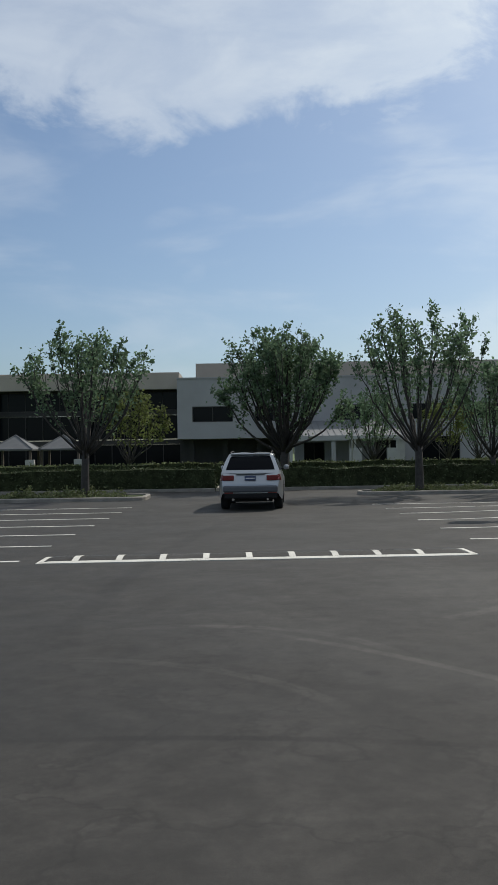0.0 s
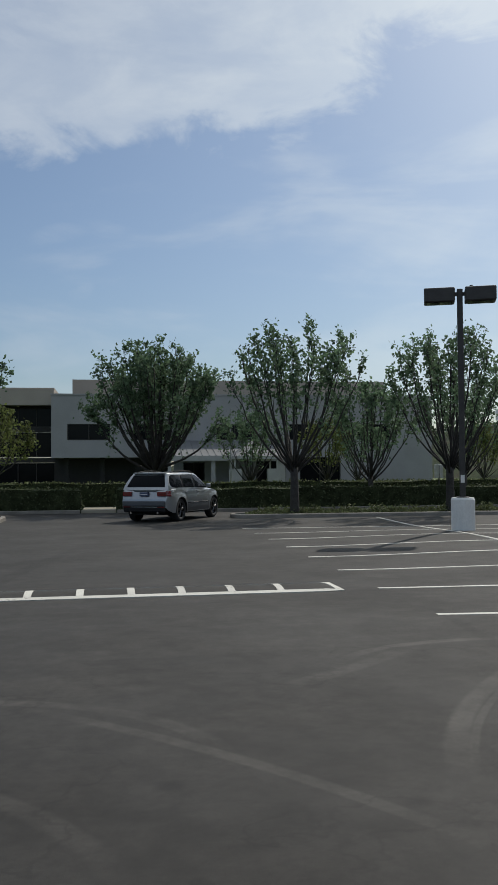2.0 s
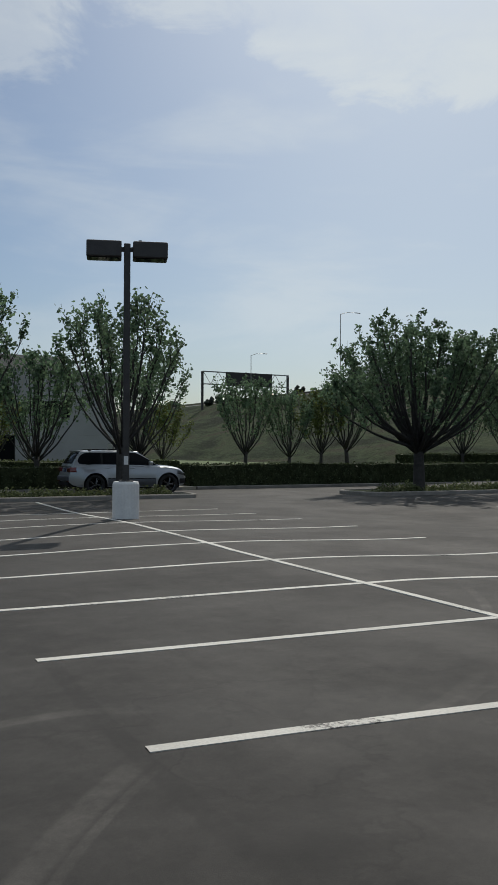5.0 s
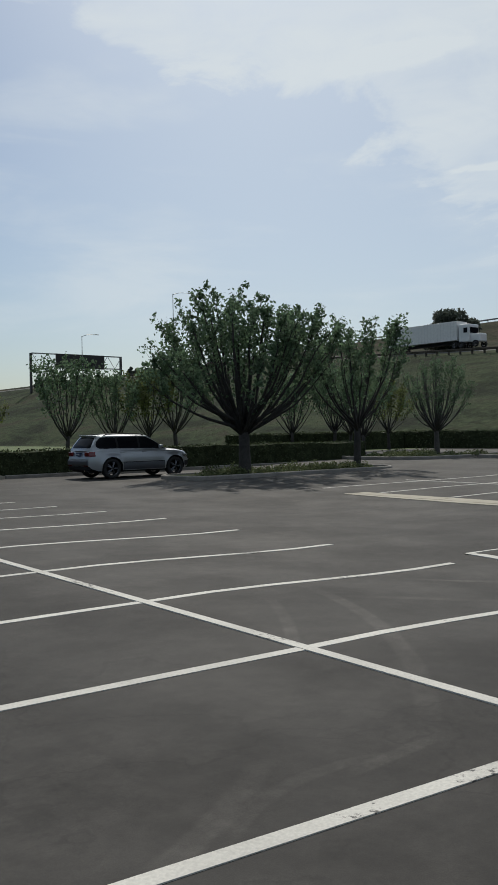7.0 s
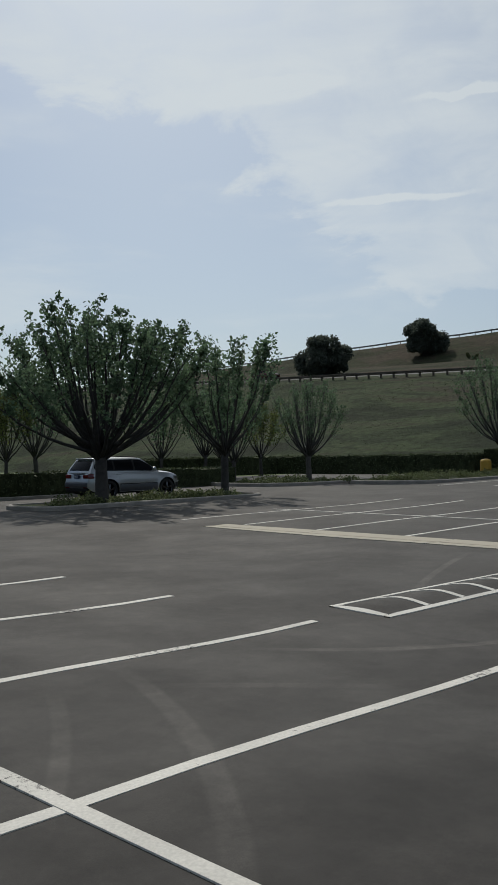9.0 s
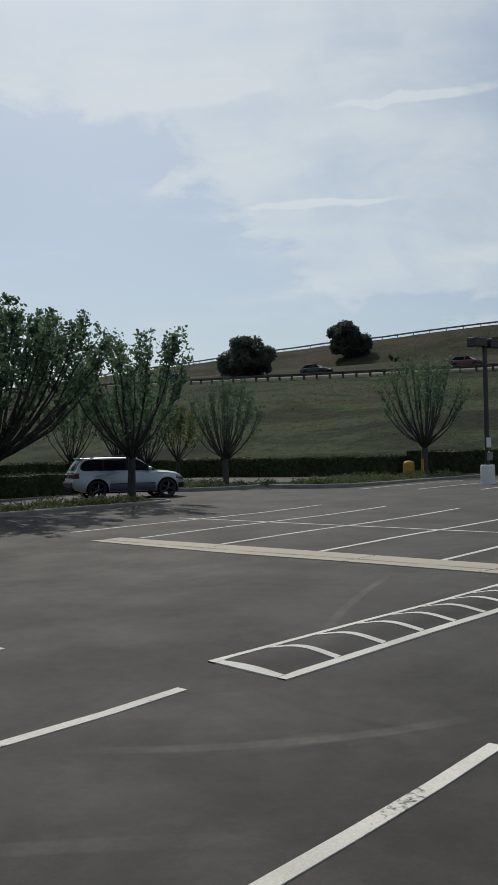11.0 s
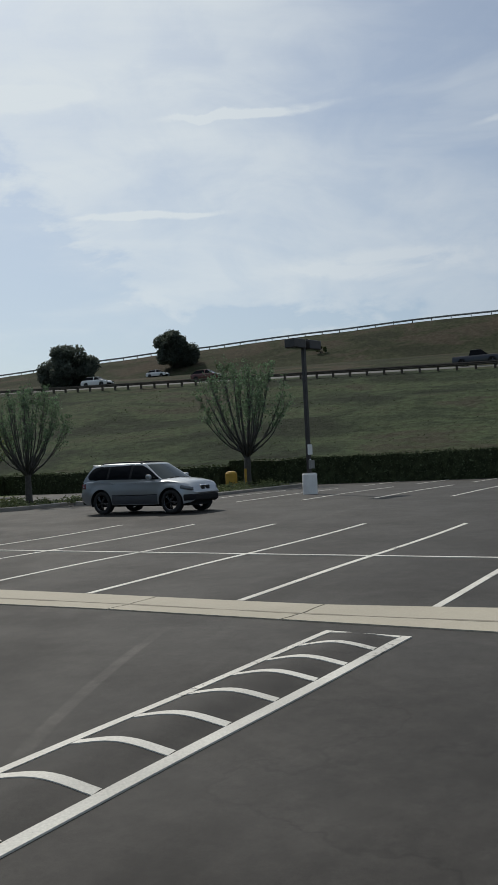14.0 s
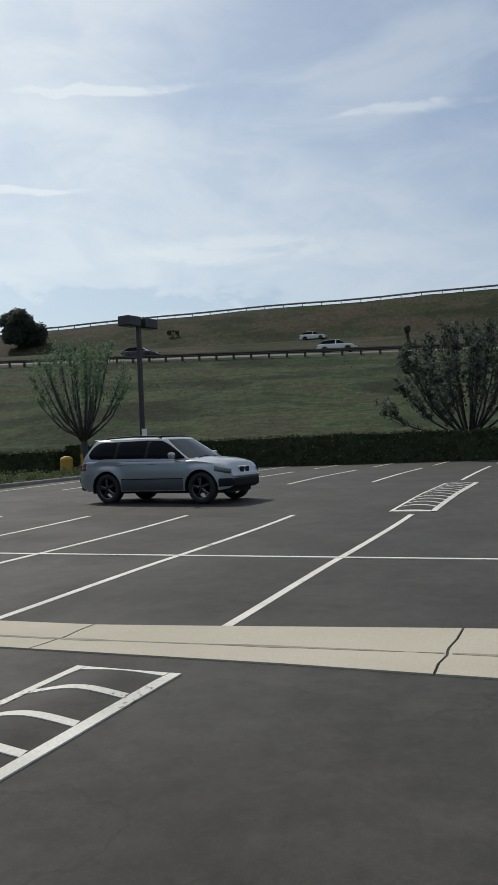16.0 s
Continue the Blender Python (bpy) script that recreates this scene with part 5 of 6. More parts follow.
def small_car(name, mat, label, length=4.6, height=1.43, roofs=(-1.35, 0.25), base=(-2.05, 1.1), trunk=0.98):
    """A passing freeway car."""
    top = empty(name, label=label, category="car", group="freeway traffic")
    h = length / 2
    prof = [(-h, 0.6), (-h + 0.05, 0.88), (-h + 0.3, trunk), (-1.4, trunk), (0, 0.95), (1.1, 0.93), (h - 0.4, 0.8), (h - 0.06, 0.65), (h, 0.5)]
    part("body", slab_body(prof, 0.89, ((-1.32, 0.33), (1.36, 0.33)), 0.37, low=0.22), mat, top)
    part("underbody", boxm(-h + 0.3, h - 0.3, -0.62, 0.62, 0.18, 0.6), M_TRIM, top)
    part("window_band", cabin(base, roofs, 0.8, 0.6, 0.93, height - 0.04), M_CARGLASS, top)
    part("roof", boxm(roofs[0] - 0.05, roofs[1] + 0.05, -0.6, 0.6, height - 0.05, height, bevel=0.02), mat, top)
    for s in (-1, 1):
        for x in (-1.32, 1.36):
            make_wheel(top, x, s * 0.76, 0.32, 0.2)
        part("tail_light", boxm(-h - 0.005, -h + 0.12, *sorted((s * 0.5, s * 0.82)), 0.68, 0.8), M_TAIL, top)
        part("headlight", boxm(h - 0.2, h - 0.02, *sorted((s * 0.45, s * 0.8)), 0.58, 0.7), M_LAMP, top)
        q = [(-0.1, s * 0.79, 0.97), (0.0, s * 0.79, 0.97), (0.0, s * 0.625, height - 0.05), (-0.1, s * 0.625, height - 0.05)]
        part("pillar", pane(q if s < 0 else q[::-1], 0.01, 0.02), mat, top)
    return top


def pickup(mat):
    top = empty("pickup", label="dark pickup truck with an open bed on the freeway", category="truck", group="freeway traffic")
    prof = [(-2.78, 0.7), (-2.75, 1.12), (-2.6, 1.15), (-0.8, 1.13), (1.2, 1.13), (2.3, 1.08), (2.62, 0.95), (2.72, 0.7)]
    part("body", slab_body(prof, 0.97, ((-1.65, 0.4), (1.75, 0.4)), 0.45, low=0.35), mat, top)
    part("bed", boxm(-2.6, -0.9, -0.78, 0.78, 1.1, 1.165), M_TRIM, top)
    part("underbody", boxm(-2.5, 2.4, -0.66, 0.66, 0.3, 0.75), M_TRIM, top)
    part("window_band", cabin((-0.85, 1.3), (-0.7, 0.45), 0.86, 0.68, 1.12, 1.74), M_CARGLASS, top)
    part("roof", boxm(-0.74, 0.5, -0.68, 0.68, 1.73, 1.79, bevel=0.02), mat, top)
    for s in (-1, 1):
        for x in (-1.65, 1.75):
            make_wheel(top, x, s * 0.82, 0.39, 0.25)
    return top


def semi_truck(lab):
    top = empty("semi_truck", label=lab, category="truck", group="freeway traffic")
    bm = bmesh.new()
    box(bm, -8.3, 5.4, -1.3, 1.3, 1.2, 4.1, 0.04)
    tr = part("trailer", bm, M_WHITE, top, "white box trailer")
    for k in range(22):
        for s in (-1, 1):
            part("panel_rib", boxm(-8.1 + 0.62 * k, -8.06 + 0.62 * k, *sorted((s * 1.3, s * 1.315)), 1.25, 4.05), M_PALE, tr)
    part("chassis", boxm(-8.0, 8.6, -0.5, 0.5, 0.75, 1.18), M_TRIM, top)
    bm = bmesh.new()
    box(bm, 5.7, 7.6, -1.2, 1.2, 0.8, 3.5, 0.15)
    part("cab", bm, M_CARWHITE, top)
    bm = bmesh.new()
    box(bm, 7.5, 9.3, -0.85, 0.85, 0.75, 2.0, 0.2)
    part("bonnet", bm, M_CARWHITE, top)
    part("windscreen", boxm(7.55, 7.63, -1.0, 1.0, 2.15, 3.0), M_CARGLASS, top)
    part("side_window", boxm(6.6, 7.3, -1.22, 1.22, 2.2, 2.95), M_CARGLASS, top)
    for x in (-7.2, -6.0, 4.9, 6.1, 8.6):
        for s in (-1, 1):
            make_wheel(top, x, s * 1.05, 0.5, 0.35)
    return top


# name, lane x, y at a moment, that moment, speed
TRAFFIC = [
    (small_car("sedan", M_CARWHITE, "white four-door saloon passing on the freeway"), 113.5, 37.7, 15.5, 27.3),
    (pickup(M_CARDARK), 113.5, 62.4, 12.5, 24.7),
    (small_car("hatchback", M_CARRED, "maroon car passing on the freeway", 4.3, 1.46), 113.5, 60.7, 14.0, 29.5),
    (small_car("sedan", M_CARDARK, "dark grey saloon passing on the freeway"), 113.5, 48.6, 16.0, 27.0),
    (small_car("sedan", M_CARDARK, "dark grey saloon passing on the freeway"), 113.5, 71.2, 11.0, 24.0),
    (small_car("sedan", M_CARRED, "maroon saloon passing on the freeway"), 113.5, 48.5, 11.0, 23.5),
    (small_car("sedan", M_CARWHITE, "pale saloon on the upper ramp"), 158.0, 36.8, 16.0, 30.0),
    (semi_truck("white box semi-trailer truck passing on the freeway"), 113.5, 87.0, 7.0, 29.0),
    (semi_truck("white box semi-trailer truck leading another on the freeway"), 113.5, 64.0, 7.0, 29.0)]


# ---- freeway furniture ----
def guard_rail(name, x, y0, y1, gap, h, label, beams, post=0.1, upper=False):
    top = empty(name, label=label, category="guard rail", kind="structure")
    n = int((y1 - y0) / gap)
    me = None
    for k in range(n + 1):
        y = y0 + gap * k
        z = terrain(x, y)
        if me is None:
            me = part("post", boxm(-post, post, -post, post, -0.6, h, bevel=0.01), M_POST, top)
            me.location = (x, y, z)
        else:
            o = new("post", me.data)
            o.parent, o.location = top, (x, y, z)
    for lo, hi, m in beams:
        bm = bmesh.new()
        prev = None
        for k in range(n // 2 + 1):
            y = y0 + gap * 2 * k
            z = terrain(x, y)
            ring = [bm.verts.new((x + dx, y, z + dz)) for dx, dz in ((-0.14, lo), (-0.2, lo * 0.7 + hi * 0.3), (-0.14, (lo + hi) / 2), (-0.2, lo * 0.3 + hi * 0.7), (-0.14, hi), (-0.1, hi), (-0.1, lo))]
            if prev:
                for q in range(7):
                    bm.faces.new((prev[q], prev[(q + 1) % 7], ring[(q + 1) % 7], ring[q]))
            prev = ring
        part("rail_beam", bm, m, top)
    return top


guard_rail("guard_rail_lower", TOE + 43.6, -30, 200, 2.0, 0.8, "weathered steel guard rail on chunky posts beside the freeway", ((0.42, 0.78, M_POST),), 0.11)
guard_rail("guard_rail_upper", TOE + 117.5, -40, 230, 3.8, 0.72, "pale guard rail along the crest of the embankment", ((0.4, 0.75, M_RAIL),), 0.06)


def gantry():
    top = empty("sign_gantry", label="steel truss sign gantry over the freeway with a dark panel", category="sign gantry")
    y, x0, x1 = 200.0, 100.0, 125.5
    zb = terrain(112, y)
    zt = 22.2
    for x in (x0, x1):
        part("leg", boxm(x - 0.25, x + 0.25, y - 0.25, y + 0.25, terrain(x, y) - 0.5, zt), M_POLE, top)
    for z in (zt - 3.2, zt):
        for yy in (y - 0.5, y + 0.5):
            part("chord", boxm(x0, x1, yy - 0.09, yy + 0.09, z - 0.09, z + 0.09), M_RAIL, top)
    n = 12
    for k in range(n):
        xa, xb = x0 + (x1 - x0) * k / n, x0 + (x1 - x0) * (k + 1) / n
        za, zc = (zt - 3.2, zt) if k % 2 else (zt, zt - 3.2)
        part("brace", cyl(bmesh.new(), (xa, y - 0.5, za), (xb, y - 0.5, zc), 0.07, seg=8), M_RAIL, top)
    part("sign_panel", boxm(x0 + 6.4, x0 + 20.2, y - 0.75, y - 0.6, zt - 3.5, zt + 0.1), M_BRONZE, top, "dark sign panel seen from behind")
    return top


gantry()


def road_lamp(x, y, h, arm):
    z = terrain(x, y)
    top = empty("road_lamp", pose(x, y, z), label="tall slender freeway lamp with a curved arm", category="street lamp", group="freeway lamps")
    part("pole", cyl(bmesh.new(), (0, 0, -0.4), (0, 0, h), 0.13, 0.08, 10), M_RAIL, top)
    part("arm", tube(bmesh.new(), [(0, 0, h - 0.1), (arm * 0.4, 0, h + 0.45), (arm, 0, h + 0.6)], [0.07, 0.06, 0.05], 8), M_RAIL, top)
    part("lamp_head", boxm(*sorted((arm * 0.95, arm * 1.25)), -0.15, 0.15, h + 0.5, h + 0.66, bevel=0.03), M_POLE, top)
    return top


road_lamp(112, 196, 11.5, 3.8)
road_lamp(122.9, 171.4, 18.4, 4.6)


def bushy_tree(x, y, w, h, seed, label, clumps=26, leaf=M_HEDGE, size=0.2, z=None, stem=0.12):
    """A broad evergreen of dense uneven clumps on short stems."""
    rng = random.Random(seed)
    top = empty("shrub_tree", pose(x, y, terrain(x, y) if z is None else z), label=label, category="tree")
    bm = bmesh.new()
    pts = []
    for k in range(clumps):
        a, d = rng.uniform(0, 6.283), w / 2 * math.sqrt(rng.random()) * 0.85
        lobe = 0.88 + 0.2 * math.cos(a - seed * 1.7) + 0.1 * math.sin(2.7 * a + seed)
        hz = h * rng.uniform(0.16, 0.9) * min(1.0, lobe) * (1 - 0.3 * (d / (w / 2)) ** 2)
        c = Vector((d * math.cos(a), d * math.sin(a), hz))
        r = w * rng.uniform(0.07, 0.17)
        tube(bm, [(d * 0.15 * math.cos(a), d * 0.15 * math.sin(a), -0.2), c * 0.5 + Vector((0, 0, 0.1 * h)), c], [stem, stem * 0.6, stem * 0.25], 6)
        for q in range(int(420 * (r / (w * 0.13)) ** 2)):
            v = Vector((rng.gauss(0, 1), rng.gauss(0, 1), rng.gauss(0, 0.8))).normalized()
            pts.append(c + v * r * rng.uniform(0.55, 1.05))
    part("stem", bm, M_BARK, top)
    v, f = leaf_cards(rng, pts, size, size * 0.3)
    mesh_part("crown", v, f, leaf, top)
    return top


bushy_tree(168, 98.2, 9.0, 8.0, 5, "dense dark evergreen tree on the upper embankment", 70, leaf=M_EVERGREEN, size=0.26)
bushy_tree(122, 90.4, 8.8, 6.6, 6, "dark spreading evergreen beside the freeway", 60, leaf=M_EVERGREEN, size=0.24)
bushy_tree(118, 16.5, 0.9, 3.4, 9, "slim dark young conifer on the grass slope", 16, leaf=M_EVERGREEN, size=0.14)
bushy_tree(160, 83.7, 2.6, 1.7, 12, "low scrub bush on the grass slope", 9, leaf=M_SHRUB, size=0.12, stem=0.04)
bushy_tree(168, 66.0, 2.6, 1.7, 13, "low scrub bush on the grass slope", 9, leaf=M_SHRUB, size=0.12, stem=0.04)
for bx, by, bw, bh, bs in ((105.6, 207, 2.6, 3.0, 21), (109.4, 209, 2.4, 2.8, 22), (113.4, 211, 2.4, 2.8, 23), (128.6, 199.5, 3.4, 3.4, 24)):
    bushy_tree(bx, by, bw, bh, bs, "small rounded tree beside the distant freeway", 20, leaf=M_EVERGREEN, size=0.2, stem=0.08)
rise = make_tree(71, 7.2, 4.4, 1.1, 1.25, 34, leaf=M_EVERGREEN, size=0.1, girth=0.22, bare=0.42, dome=0.5, label="open multi-stemmed evergreen rising behind the hedge", name="evergreen_tree", group="")
rise.location = (62.6, 7.1, 0.3)


def bank_grass():
    """Clumped grass on the slope that faces the car park."""
    rng = random.Random(77)
    verts, faces = [], []
    for k in range(12000):
        x, y = TOE + 2 + 41 * rng.random() ** 0.8, rng.uniform(-35, 110)
        if noise.noise((x * 0.12, y * 0.09, 7.0)) < rng.uniform(-0.9, 0.3):
            continue
        z = terrain(x, y)
        h = rng.uniform(0.03, 0.08)
        for b in range(2):
            a, w = rng.uniform(0, 6.283), rng.uniform(0.03, 0.07)
            dx, dy = math.cos(a) * w, math.sin(a) * w
            lx, ly = rng.uniform(-0.3, 0.3), rng.uniform(-0.3, 0.3)
            q = len(verts)
            verts += [(x - dx, y - dy, z - 0.05), (x + dx, y + dy, z - 0.05), (x + lx + dx * 0.3, y + ly + dy * 0.3, z + h)]
            faces.append((q, q + 1, q + 2))
    return tagged(mesh_part("bank_grass", verts, faces, M_BLADE), "rough green grass tufts covering the embankment slope", "grass", kind="stuff")


bank_grass()


# ---- office building ----
def window_unit(parent, x0, x1, z0, z1, y, name="window", mullions=2):
    bm = bmesh.new()
    box(bm, x0, x1, y - 0.02, y + 0.14, z0, z0 + 0.07)
    box(bm, x0, x1, y - 0.02, y + 0.14, z1 - 0.07, z1)
    for k in range(mullions + 1):
        x = x0 + (x1 - x0 - 0.07) * k / mullions
        box(bm, x, x + 0.07, y - 0.02, y + 0.14, z0 + 0.07, z1 - 0.07)
    w = part(name, bm, M_BRONZE, parent)
    for k in range(mullions):
        a, b = x0 + (x1 - x0 - 0.07) * k / mullions + 0.07, x0 + (x1 - x0 - 0.07) * (k + 1) / mullions
        part("pane", boxm(a, b, y + 0.05, y + 0.07, z0 + 0.07, z1 - 0.07), M_GLASS, w)
    return w


def wall_with_openings(x0, x1, z0, z1, y, thick, openings):
    """A front wall with real openings, as one connected shell."""
    bm = bmesh.new()
    xs = sorted({x0, x1, *[o[0] for o in openings], *[o[1] for o in openings]})
    zs = sorted({z0, z1, *[o[2] for o in openings], *[o[3] for o in openings]})
    seen = {}

    def v(i, j, k):
        if (i, j, k) not in seen:
            seen[i, j, k] = bm.verts.new((xs[i], y + thick * k, zs[j]))
        return seen[i, j, k]

    def solid(i, j):
        if not (0 <= i < len(xs) - 1 and 0 <= j < len(zs) - 1):
            return False
        mx, mz = (xs[i] + xs[i + 1]) / 2, (zs[j] + zs[j + 1]) / 2
        return not any(o[0] < mx < o[1] and o[2] < mz < o[3] for o in openings)
    for i in range(len(xs) - 1):
        for j in range(len(zs) - 1):
            if not solid(i, j):
                continue
            for k in (0, 1):
                bm.faces.new((v(i, j, k), v(i + 1, j, k), v(i + 1, j + 1, k), v(i, j + 1, k)))
            for ni, nj, p, q in ((i - 1, j, (i, j), (i, j + 1)), (i + 1, j, (i + 1, j), (i + 1, j + 1)), (i, j - 1, (i, j), (i + 1, j)), (i, j + 1, (i, j + 1), (i + 1, j + 1))):
                if not solid(ni, nj):
                    bm.faces.new((v(*p, 0), v(*q, 0), v(*q, 1), v(*p, 1)))
    return bm


def office():
    top = empty("office_building", label="two-storey pale stucco office block with dark glazing", category="building")
    Y = 70.0
    ups = [(-2.2, 1.3, 4.4, 5.75), (3.2, 6.4, 4.4, 5.75), (10.2, 13.4, 4.4, 5.75), (16.5, 20.0, 4.4, 5.75), (22.5, 25.5, 4.4, 5.75)]
    low = [(17.4, 21.0, 0.4, 2.9), (7.4, 9.2, 0.1, 2.5), (13.6, 16.2, 0.3, 2.6)]
    part("wall", wall_with_openings(-3.5, 29.3, 2.95, 8.15, Y, 0.35, ups), M_STUCCO, top)
    part("wall", wall_with_openings(6.6, 29.3, -0.1, 2.945, Y, 0.35, low), M_STUCCO, top)
    part("side_wall", boxm(28.95, 29.3, Y + 0.352, Y + 30, -0.1, 8.15), M_STUCCO, top)
    part("side_wall", boxm(-3.5, -3.15, Y + 0.352, Y + 10, 2.95, 8.15), M_STUCCO, top)
    part("soffit", boxm(-3.5, 6.6, Y + 0.352, Y + 4, 2.95, 3.1), M_STUCCO_D, top)
    part("recess_wall", boxm(-3.5, 6.6, Y + 4, Y + 4.3, -0.1, 2.95), M_BRONZE, top)
    part("coping", boxm(-3.56, 29.36, Y - 0.06, Y + 0.45, 8.152, 8.27), M_STUCCO, top)
    part("roof", boxm(-3.1, 28.9, Y + 0.46, Y + 30, 7.7, 7.85), M_ROOF, top)
    part("roof_screen", boxm(-2.2, 27.5, Y + 8, Y + 16, 7.852, 10.3), M_STUCCO_D, top)
    for x0, x1, z0, z1 in ups:
        window_unit(top, x0, x1, z0, z1, Y + 0.1, mullions=2)
    for x0, x1, z0, z1 in low:
        window_unit(top, x0, x1, z0, z1, Y + 0.12, mullions=2)
    # expansion joints in the stucco
    for x in (8.3, 15.0, 21.5):
        part("joint", boxm(x, x + 0.03, Y - 0.006, Y + 0.01, 2.95, 8.15), M_STUCCO_D, top)
    for k, x in enumerate((-2.6, 0.4, 3.4)):
        part("column", boxm(x, x + 0.4, Y + 2.2, Y + 2.6, -0.1, 2.948), M_BRONZE, top)
    # glazed wing with a deep fascia
    part("fascia", boxm(-21, -3.52, Y + 3.2, Y + 3.7, 7.55, 8.95), M_STUCCO_D, top)
    part("parapet", boxm(-21, -3.52, Y + 3.75, Y + 16, 7.9, 9.1), M_STUCCO_D, top)
    for z0, z1 in ((0.0, 2.6), (3.1, 5.3), (5.75, 7.5)):
        window_unit(top, -21, -3.55, z0, z1, Y + 5.2, "glazing", 11)
    for z in (2.62, 5.32):
        part("spandrel", boxm(-21, -3.55, Y + 5.12, Y + 5.4, z, z + 0.42), M_BRONZE, top)
    part("slab", boxm(-21, -3.55, Y + 3.7, Y + 5.6, 7.5, 7.9), M_BRONZE, top)
    for x in (-21, -12.4):
        part("column", boxm(x, x + 0.6, Y + 3.5, Y + 4.1, -0.1, 7.49), M_BRONZE, top)
    # lower far wing
    part("fascia", boxm(-46, -21.05, Y + 6, Y + 6.4, 5.8, 6.75), M_BRONZE, top)
    for z0, z1 in ((0.0, 2.6), (3.1, 5.7)):
        window_unit(top, -46, -21.1, z0, z1, Y + 7.0, "glazing", 14)
    part("spandrel", boxm(-46, -21.1, Y + 6.6, Y + 7.2, 2.62, 3.08), M_STUCCO_D, top)
    part("roof", boxm(-46, -21.05, Y + 6.42, Y + 20, 5.9, 6.3), M_ROOF, top)
    return top


office()


def pitched_canopy():
    """The entrance canopy: a lean-to roof with a hipped porch, on white pillars."""
    top = empty("entrance_canopy", label="pale metal-roofed entrance canopy with a hipped porch", category="canopy")
    bm = bmesh.new()
    prof = [(64.0, 2.75), (64.0, 2.95), (69.95, 4.35), (69.95, 4.15)]
    va = [bm.verts.new((5.6, y, z)) for y, z in prof]
    vb = [bm.verts.new((15.0, y, z)) for y, z in prof]
    for k in range(4):
        bm.faces.new((va[k], va[(k + 1) % 4], vb[(k + 1) % 4], vb[k]))
    bm.faces.new(va[::-1]); bm.faces.new(vb)
    part("roof", bm, M_ROOF, top)
    for k in range(18):
        x = 5.8 + 0.53 * k
        bm = bmesh.new()
        vs = [bm.verts.new(p) for p in ((x, 64.0, 2.952), (x + 0.04, 64.0, 2.952), (x + 0.04, 69.95, 4.352), (x, 69.95, 4.352), (x, 64.0, 3.0), (x + 0.04, 64.0, 3.0), (x + 0.04, 69.95, 4.4), (x, 69.95, 4.4))]
        for f in ((4, 5, 6, 7), (0, 4, 7, 3), (1, 2, 6, 5), (0, 1, 5, 4)):
            bm.faces.new([vs[i] for i in f])
        part("seam", bm, M_ROOF, top)
    bm = bmesh.new()
    cx, cy, w = 12.2, 62.6, 1.75
    base = [bm.verts.new((cx + sx * w, cy + sy * w, 2.85)) for sx, sy in ((-1, -1), (1, -1), (1, 1), (-1, 1))]
    apex = bm.verts.new((cx, cy, 4.15))
    for k in range(4):
        bm.faces.new((base[k], base[(k + 1) % 4], apex))
    bm.faces.new(base[::-1])
    part("porch_roof", bm, M_ROOF, top)
    part("fascia_beam", boxm(5.6, 15.0, 63.85, 63.98, 2.55, 2.95), M_PILLAR, top)
    part("porch_beam", boxm(cx - w, cx + w, cy - w, cy + w, 2.62, 2.84), M_PILLAR, top)
    for x, y, s in ((5.9, 64.2, 0.12), (9.3, 64.2, 0.16), (10.65, 61.1, 0.45), (13.5, 61.1, 0.45), (14.7, 64.2, 0.3)):
        h = 2.54 if y > 63 else 1.9
        part("pillar", boxm(x - s, x + s, y - 0.2, y + 0.2, -0.1, h if s < 0.4 else 1.9), M_PILLAR, top)
    for sx in (-1, 1):
        for sy in (-1, 1):
            part("post", boxm(cx + sx * 1.6 - 0.06, cx + sx * 1.6 + 0.06, cy + sy * 1.6 - 0.06, cy + sy * 1.6 + 0.06, -0.1, 2.62), M_PILLAR, top)
    return top


pitched_canopy()


def pavilion(x, y):
    top = empty("garden_pavilion", pose(x, y, 0), label="small open pavilion with a pale pyramid roof", category="pavilion", group="garden pavilions")
    bm = bmesh.new()
    base = [bm.verts.new((sx * 1.35, sy * 1.35, 2.15)) for sx, sy in ((-1, -1), (1, -1), (1, 1), (-1, 1))]
    apex = bm.verts.new((0, 0, 3.05))
    for k in range(4):
        bm.faces.new((base[k], base[(k + 1) % 4], apex))
    bm.faces.new(base[::-1])
    part("roof", bm, M_SHADE, top)
    for s in (-1, 1):
        for q in (-1, 1):
            part("hip_batten", cyl(bmesh.new(), (s * 1.36, q * 1.36, 2.15), (0, 0, 3.07), 0.04, seg=6), M_SHADE, top)
            part("post", boxm(s * 1.2 - 0.07, s * 1.2 + 0.07, q * 1.2 - 0.07, q * 1.2 + 0.07, -0.05, 2.15), M_POST, top)
    part("beam", boxm(-1.37, 1.37, -1.37, 1.37, 2.05, 2.14), M_SHADE, top)
    part("pier", boxm(1.0, 1.55, -1.75, -1.4, -0.05, 1.45), M_PILLAR, top)
    return top


pavilion(-12.9, 52.0), pavilion(-10.0, 53.0)
pole = empty("flag_pole", pose(9.15, 52, 0), label="slender grey pole in front of the office", category="pole")
part("shaft", cyl(bmesh.new(), (0, 0, -0.2), (0, 0, 5.7), 0.06, 0.04, 10), M_RAIL, pole)
part("cap", cyl(bmesh.new(), (0, 0, 5.7), (0, 0, 5.78), 0.07, 0.03, 10), M_RAIL, pole)


def walkway(name, x0, x1, y0, y1, n):
    top = empty(name, label="pale concrete footpath through the hedge gap", category="path", kind="structure")
    for k in range(n):
        a, b = y0 + (y1 - y0) * k / n, y0 + (y1 - y0) * (k + 1) / n - 0.012
        part("slab", boxm(x0, x1, a, b, -0.05, 0.13, bevel=0.006), M_CONCRETE, top)


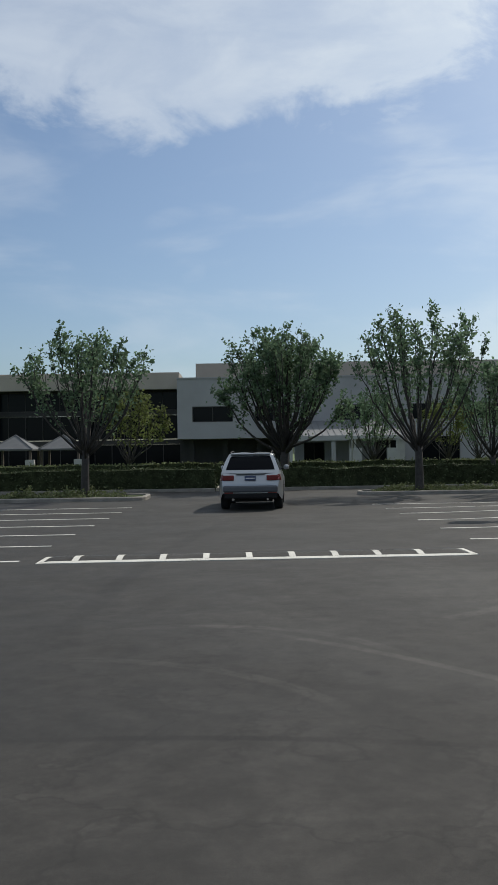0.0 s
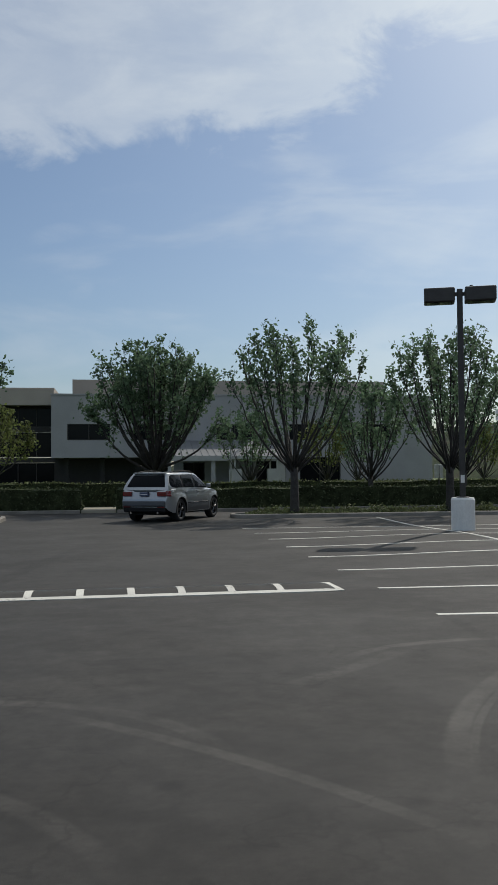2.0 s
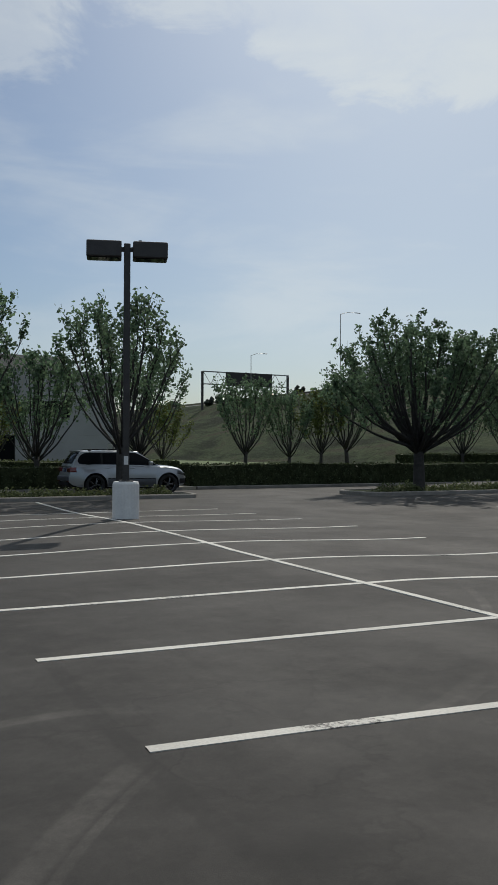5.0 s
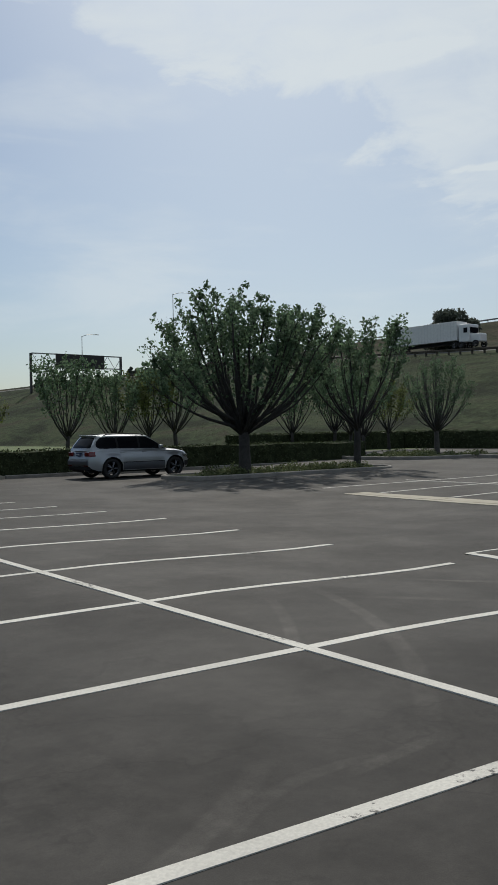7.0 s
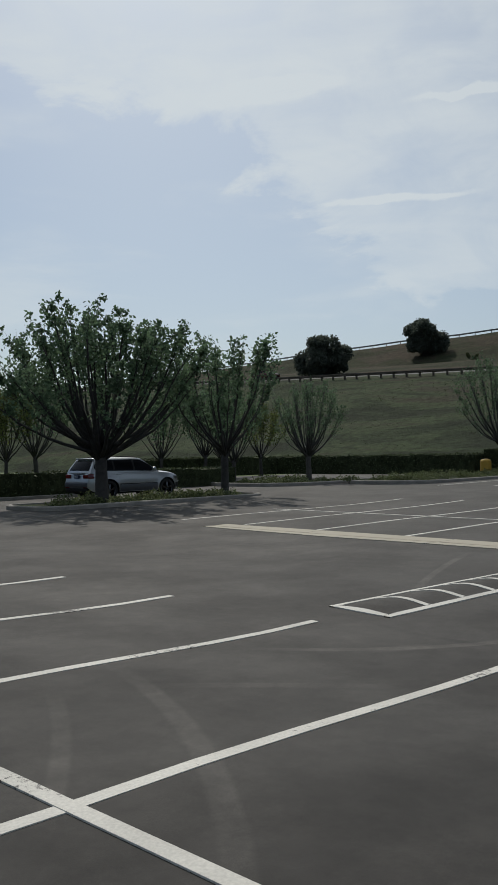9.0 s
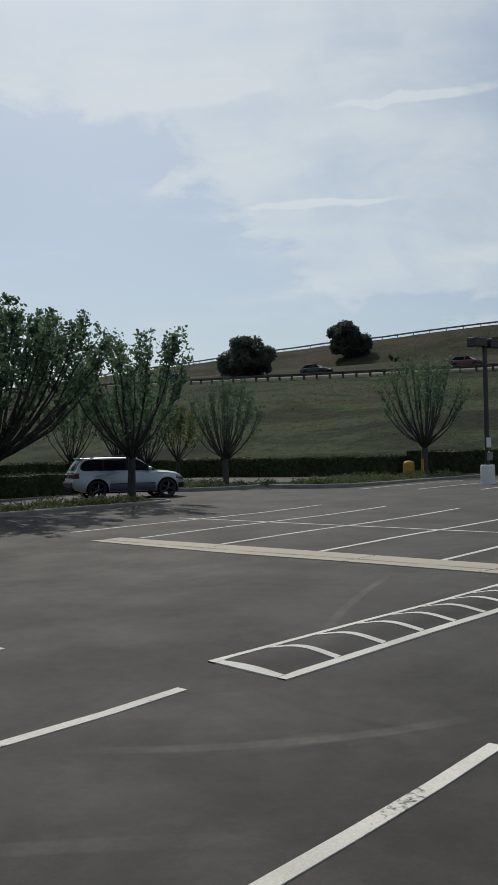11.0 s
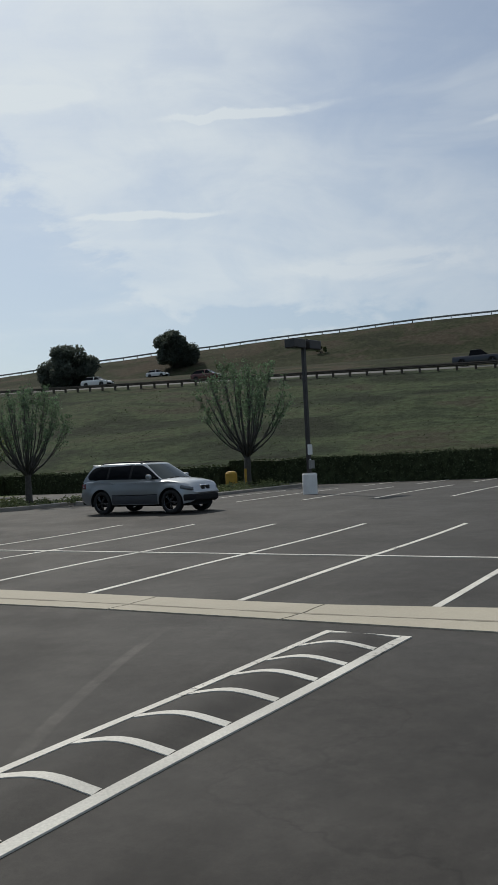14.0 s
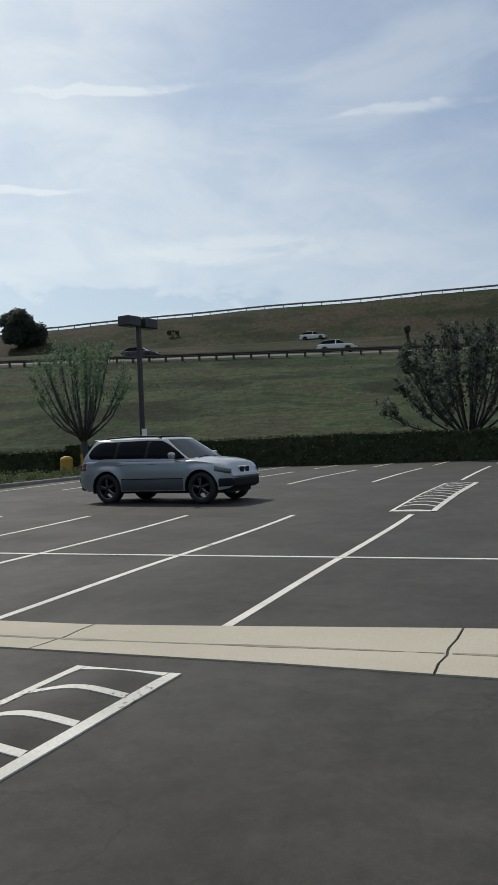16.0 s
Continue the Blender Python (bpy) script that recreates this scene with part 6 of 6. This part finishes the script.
walkway("walkway", 0.55, 1.95, 33.2, 45.0, 8)
walkway("walkway", 19.05, 19.85, 33.4, 45.0, 8)
kerb = tagged(part("rear_kerb", boxm(2.0, 19.0, 33.0, 33.18, -0.1, 0.14, bevel=0.02), M_KERB), "grey concrete kerb in front of the hedge", "kerb", kind="structure")
kerb = tagged(part("rear_kerb", boxm(-26, 0.5, 33.0, 33.18, -0.1, 0.14, bevel=0.02), M_KERB), "grey concrete kerb in front of the hedge", "kerb", kind="structure")
kerb = tagged(part("rear_kerb", boxm(19.9, 41, 33.4, 33.6, -0.1, 0.14, bevel=0.02), M_KERB), "grey concrete kerb in front of the hedge", "kerb", kind="structure")


def yellow_unit(x, y):
    z = lot_height(x, y) + 0.1
    top = empty("utility_cabinet", pose(x, y, z, 0, 0, 25), label="yellow dome-topped utility cabinet on the planting bed", category="utility cabinet")
    bm = bmesh.new()
    tube(bm, [(0, 0, 0), (0, 0, 0.75), (0, 0, 0.86), (0, 0, 0.9)], [0.34, 0.34, 0.26, 0.1], 20)
    part("drum", bm, M_YELLOW, top)
    part("foot_ring", cyl(bmesh.new(), (0, 0, -0.05), (0, 0, 0.06), 0.38), M_CONCRETE, top)
    post = empty("bollard", pose(x + 0.35, y - 0.75, z), label="slim yellow steel bollard", category="bollard")
    part("post", cyl(bmesh.new(), (0, 0, -0.05), (0, 0, 1.0), 0.07), M_YELLOW, post)
    return top


yellow_unit(57.4, 28.1)
sign = empty("small_sign", pose(17.0, 36.0, 0, 0, 0, 10), label="white notice board on a post by the hedge", category="sign")
part("post", cyl(bmesh.new(), (0, 0, -0.1), (0, 0, 1.9), 0.035, seg=8), M_POLE, sign)
part("board", boxm(-0.22, 0.22, -0.03, 0.03, 1.3, 1.95, bevel=0.01), M_WHITE, sign)


# ---- moving things ----
def motions():
    walk(SUV, [(t, pose(x, y, lot_height(x, y), 0, 0, h)) for t, x, y, h in SUV_ROWS])
    for w in SUV_WHEELS:
        x, y, z = w.location
        rows, turned, last = [], 0.0, suv_pose(0)
        for k in range(161):
            t = k / 10
            p = suv_pose(t)
            turned += math.hypot(p[0] - last[0], p[1] - last[1]) / 0.385
            last = p
            rows.append((t, pose(x, y, z, 0, math.degrees(turned), 0)))
        walk(w, rows)
    for ob, x, y, t0, v in TRAFFIC:
        rows = []
        for k in range(33):
            t = 0.5 * k
            yy = y - v * (t - t0)
            rows.append((t, pose(x, yy, terrain(x, yy), 0, 0, -90)))
        walk(ob, rows)


motions()
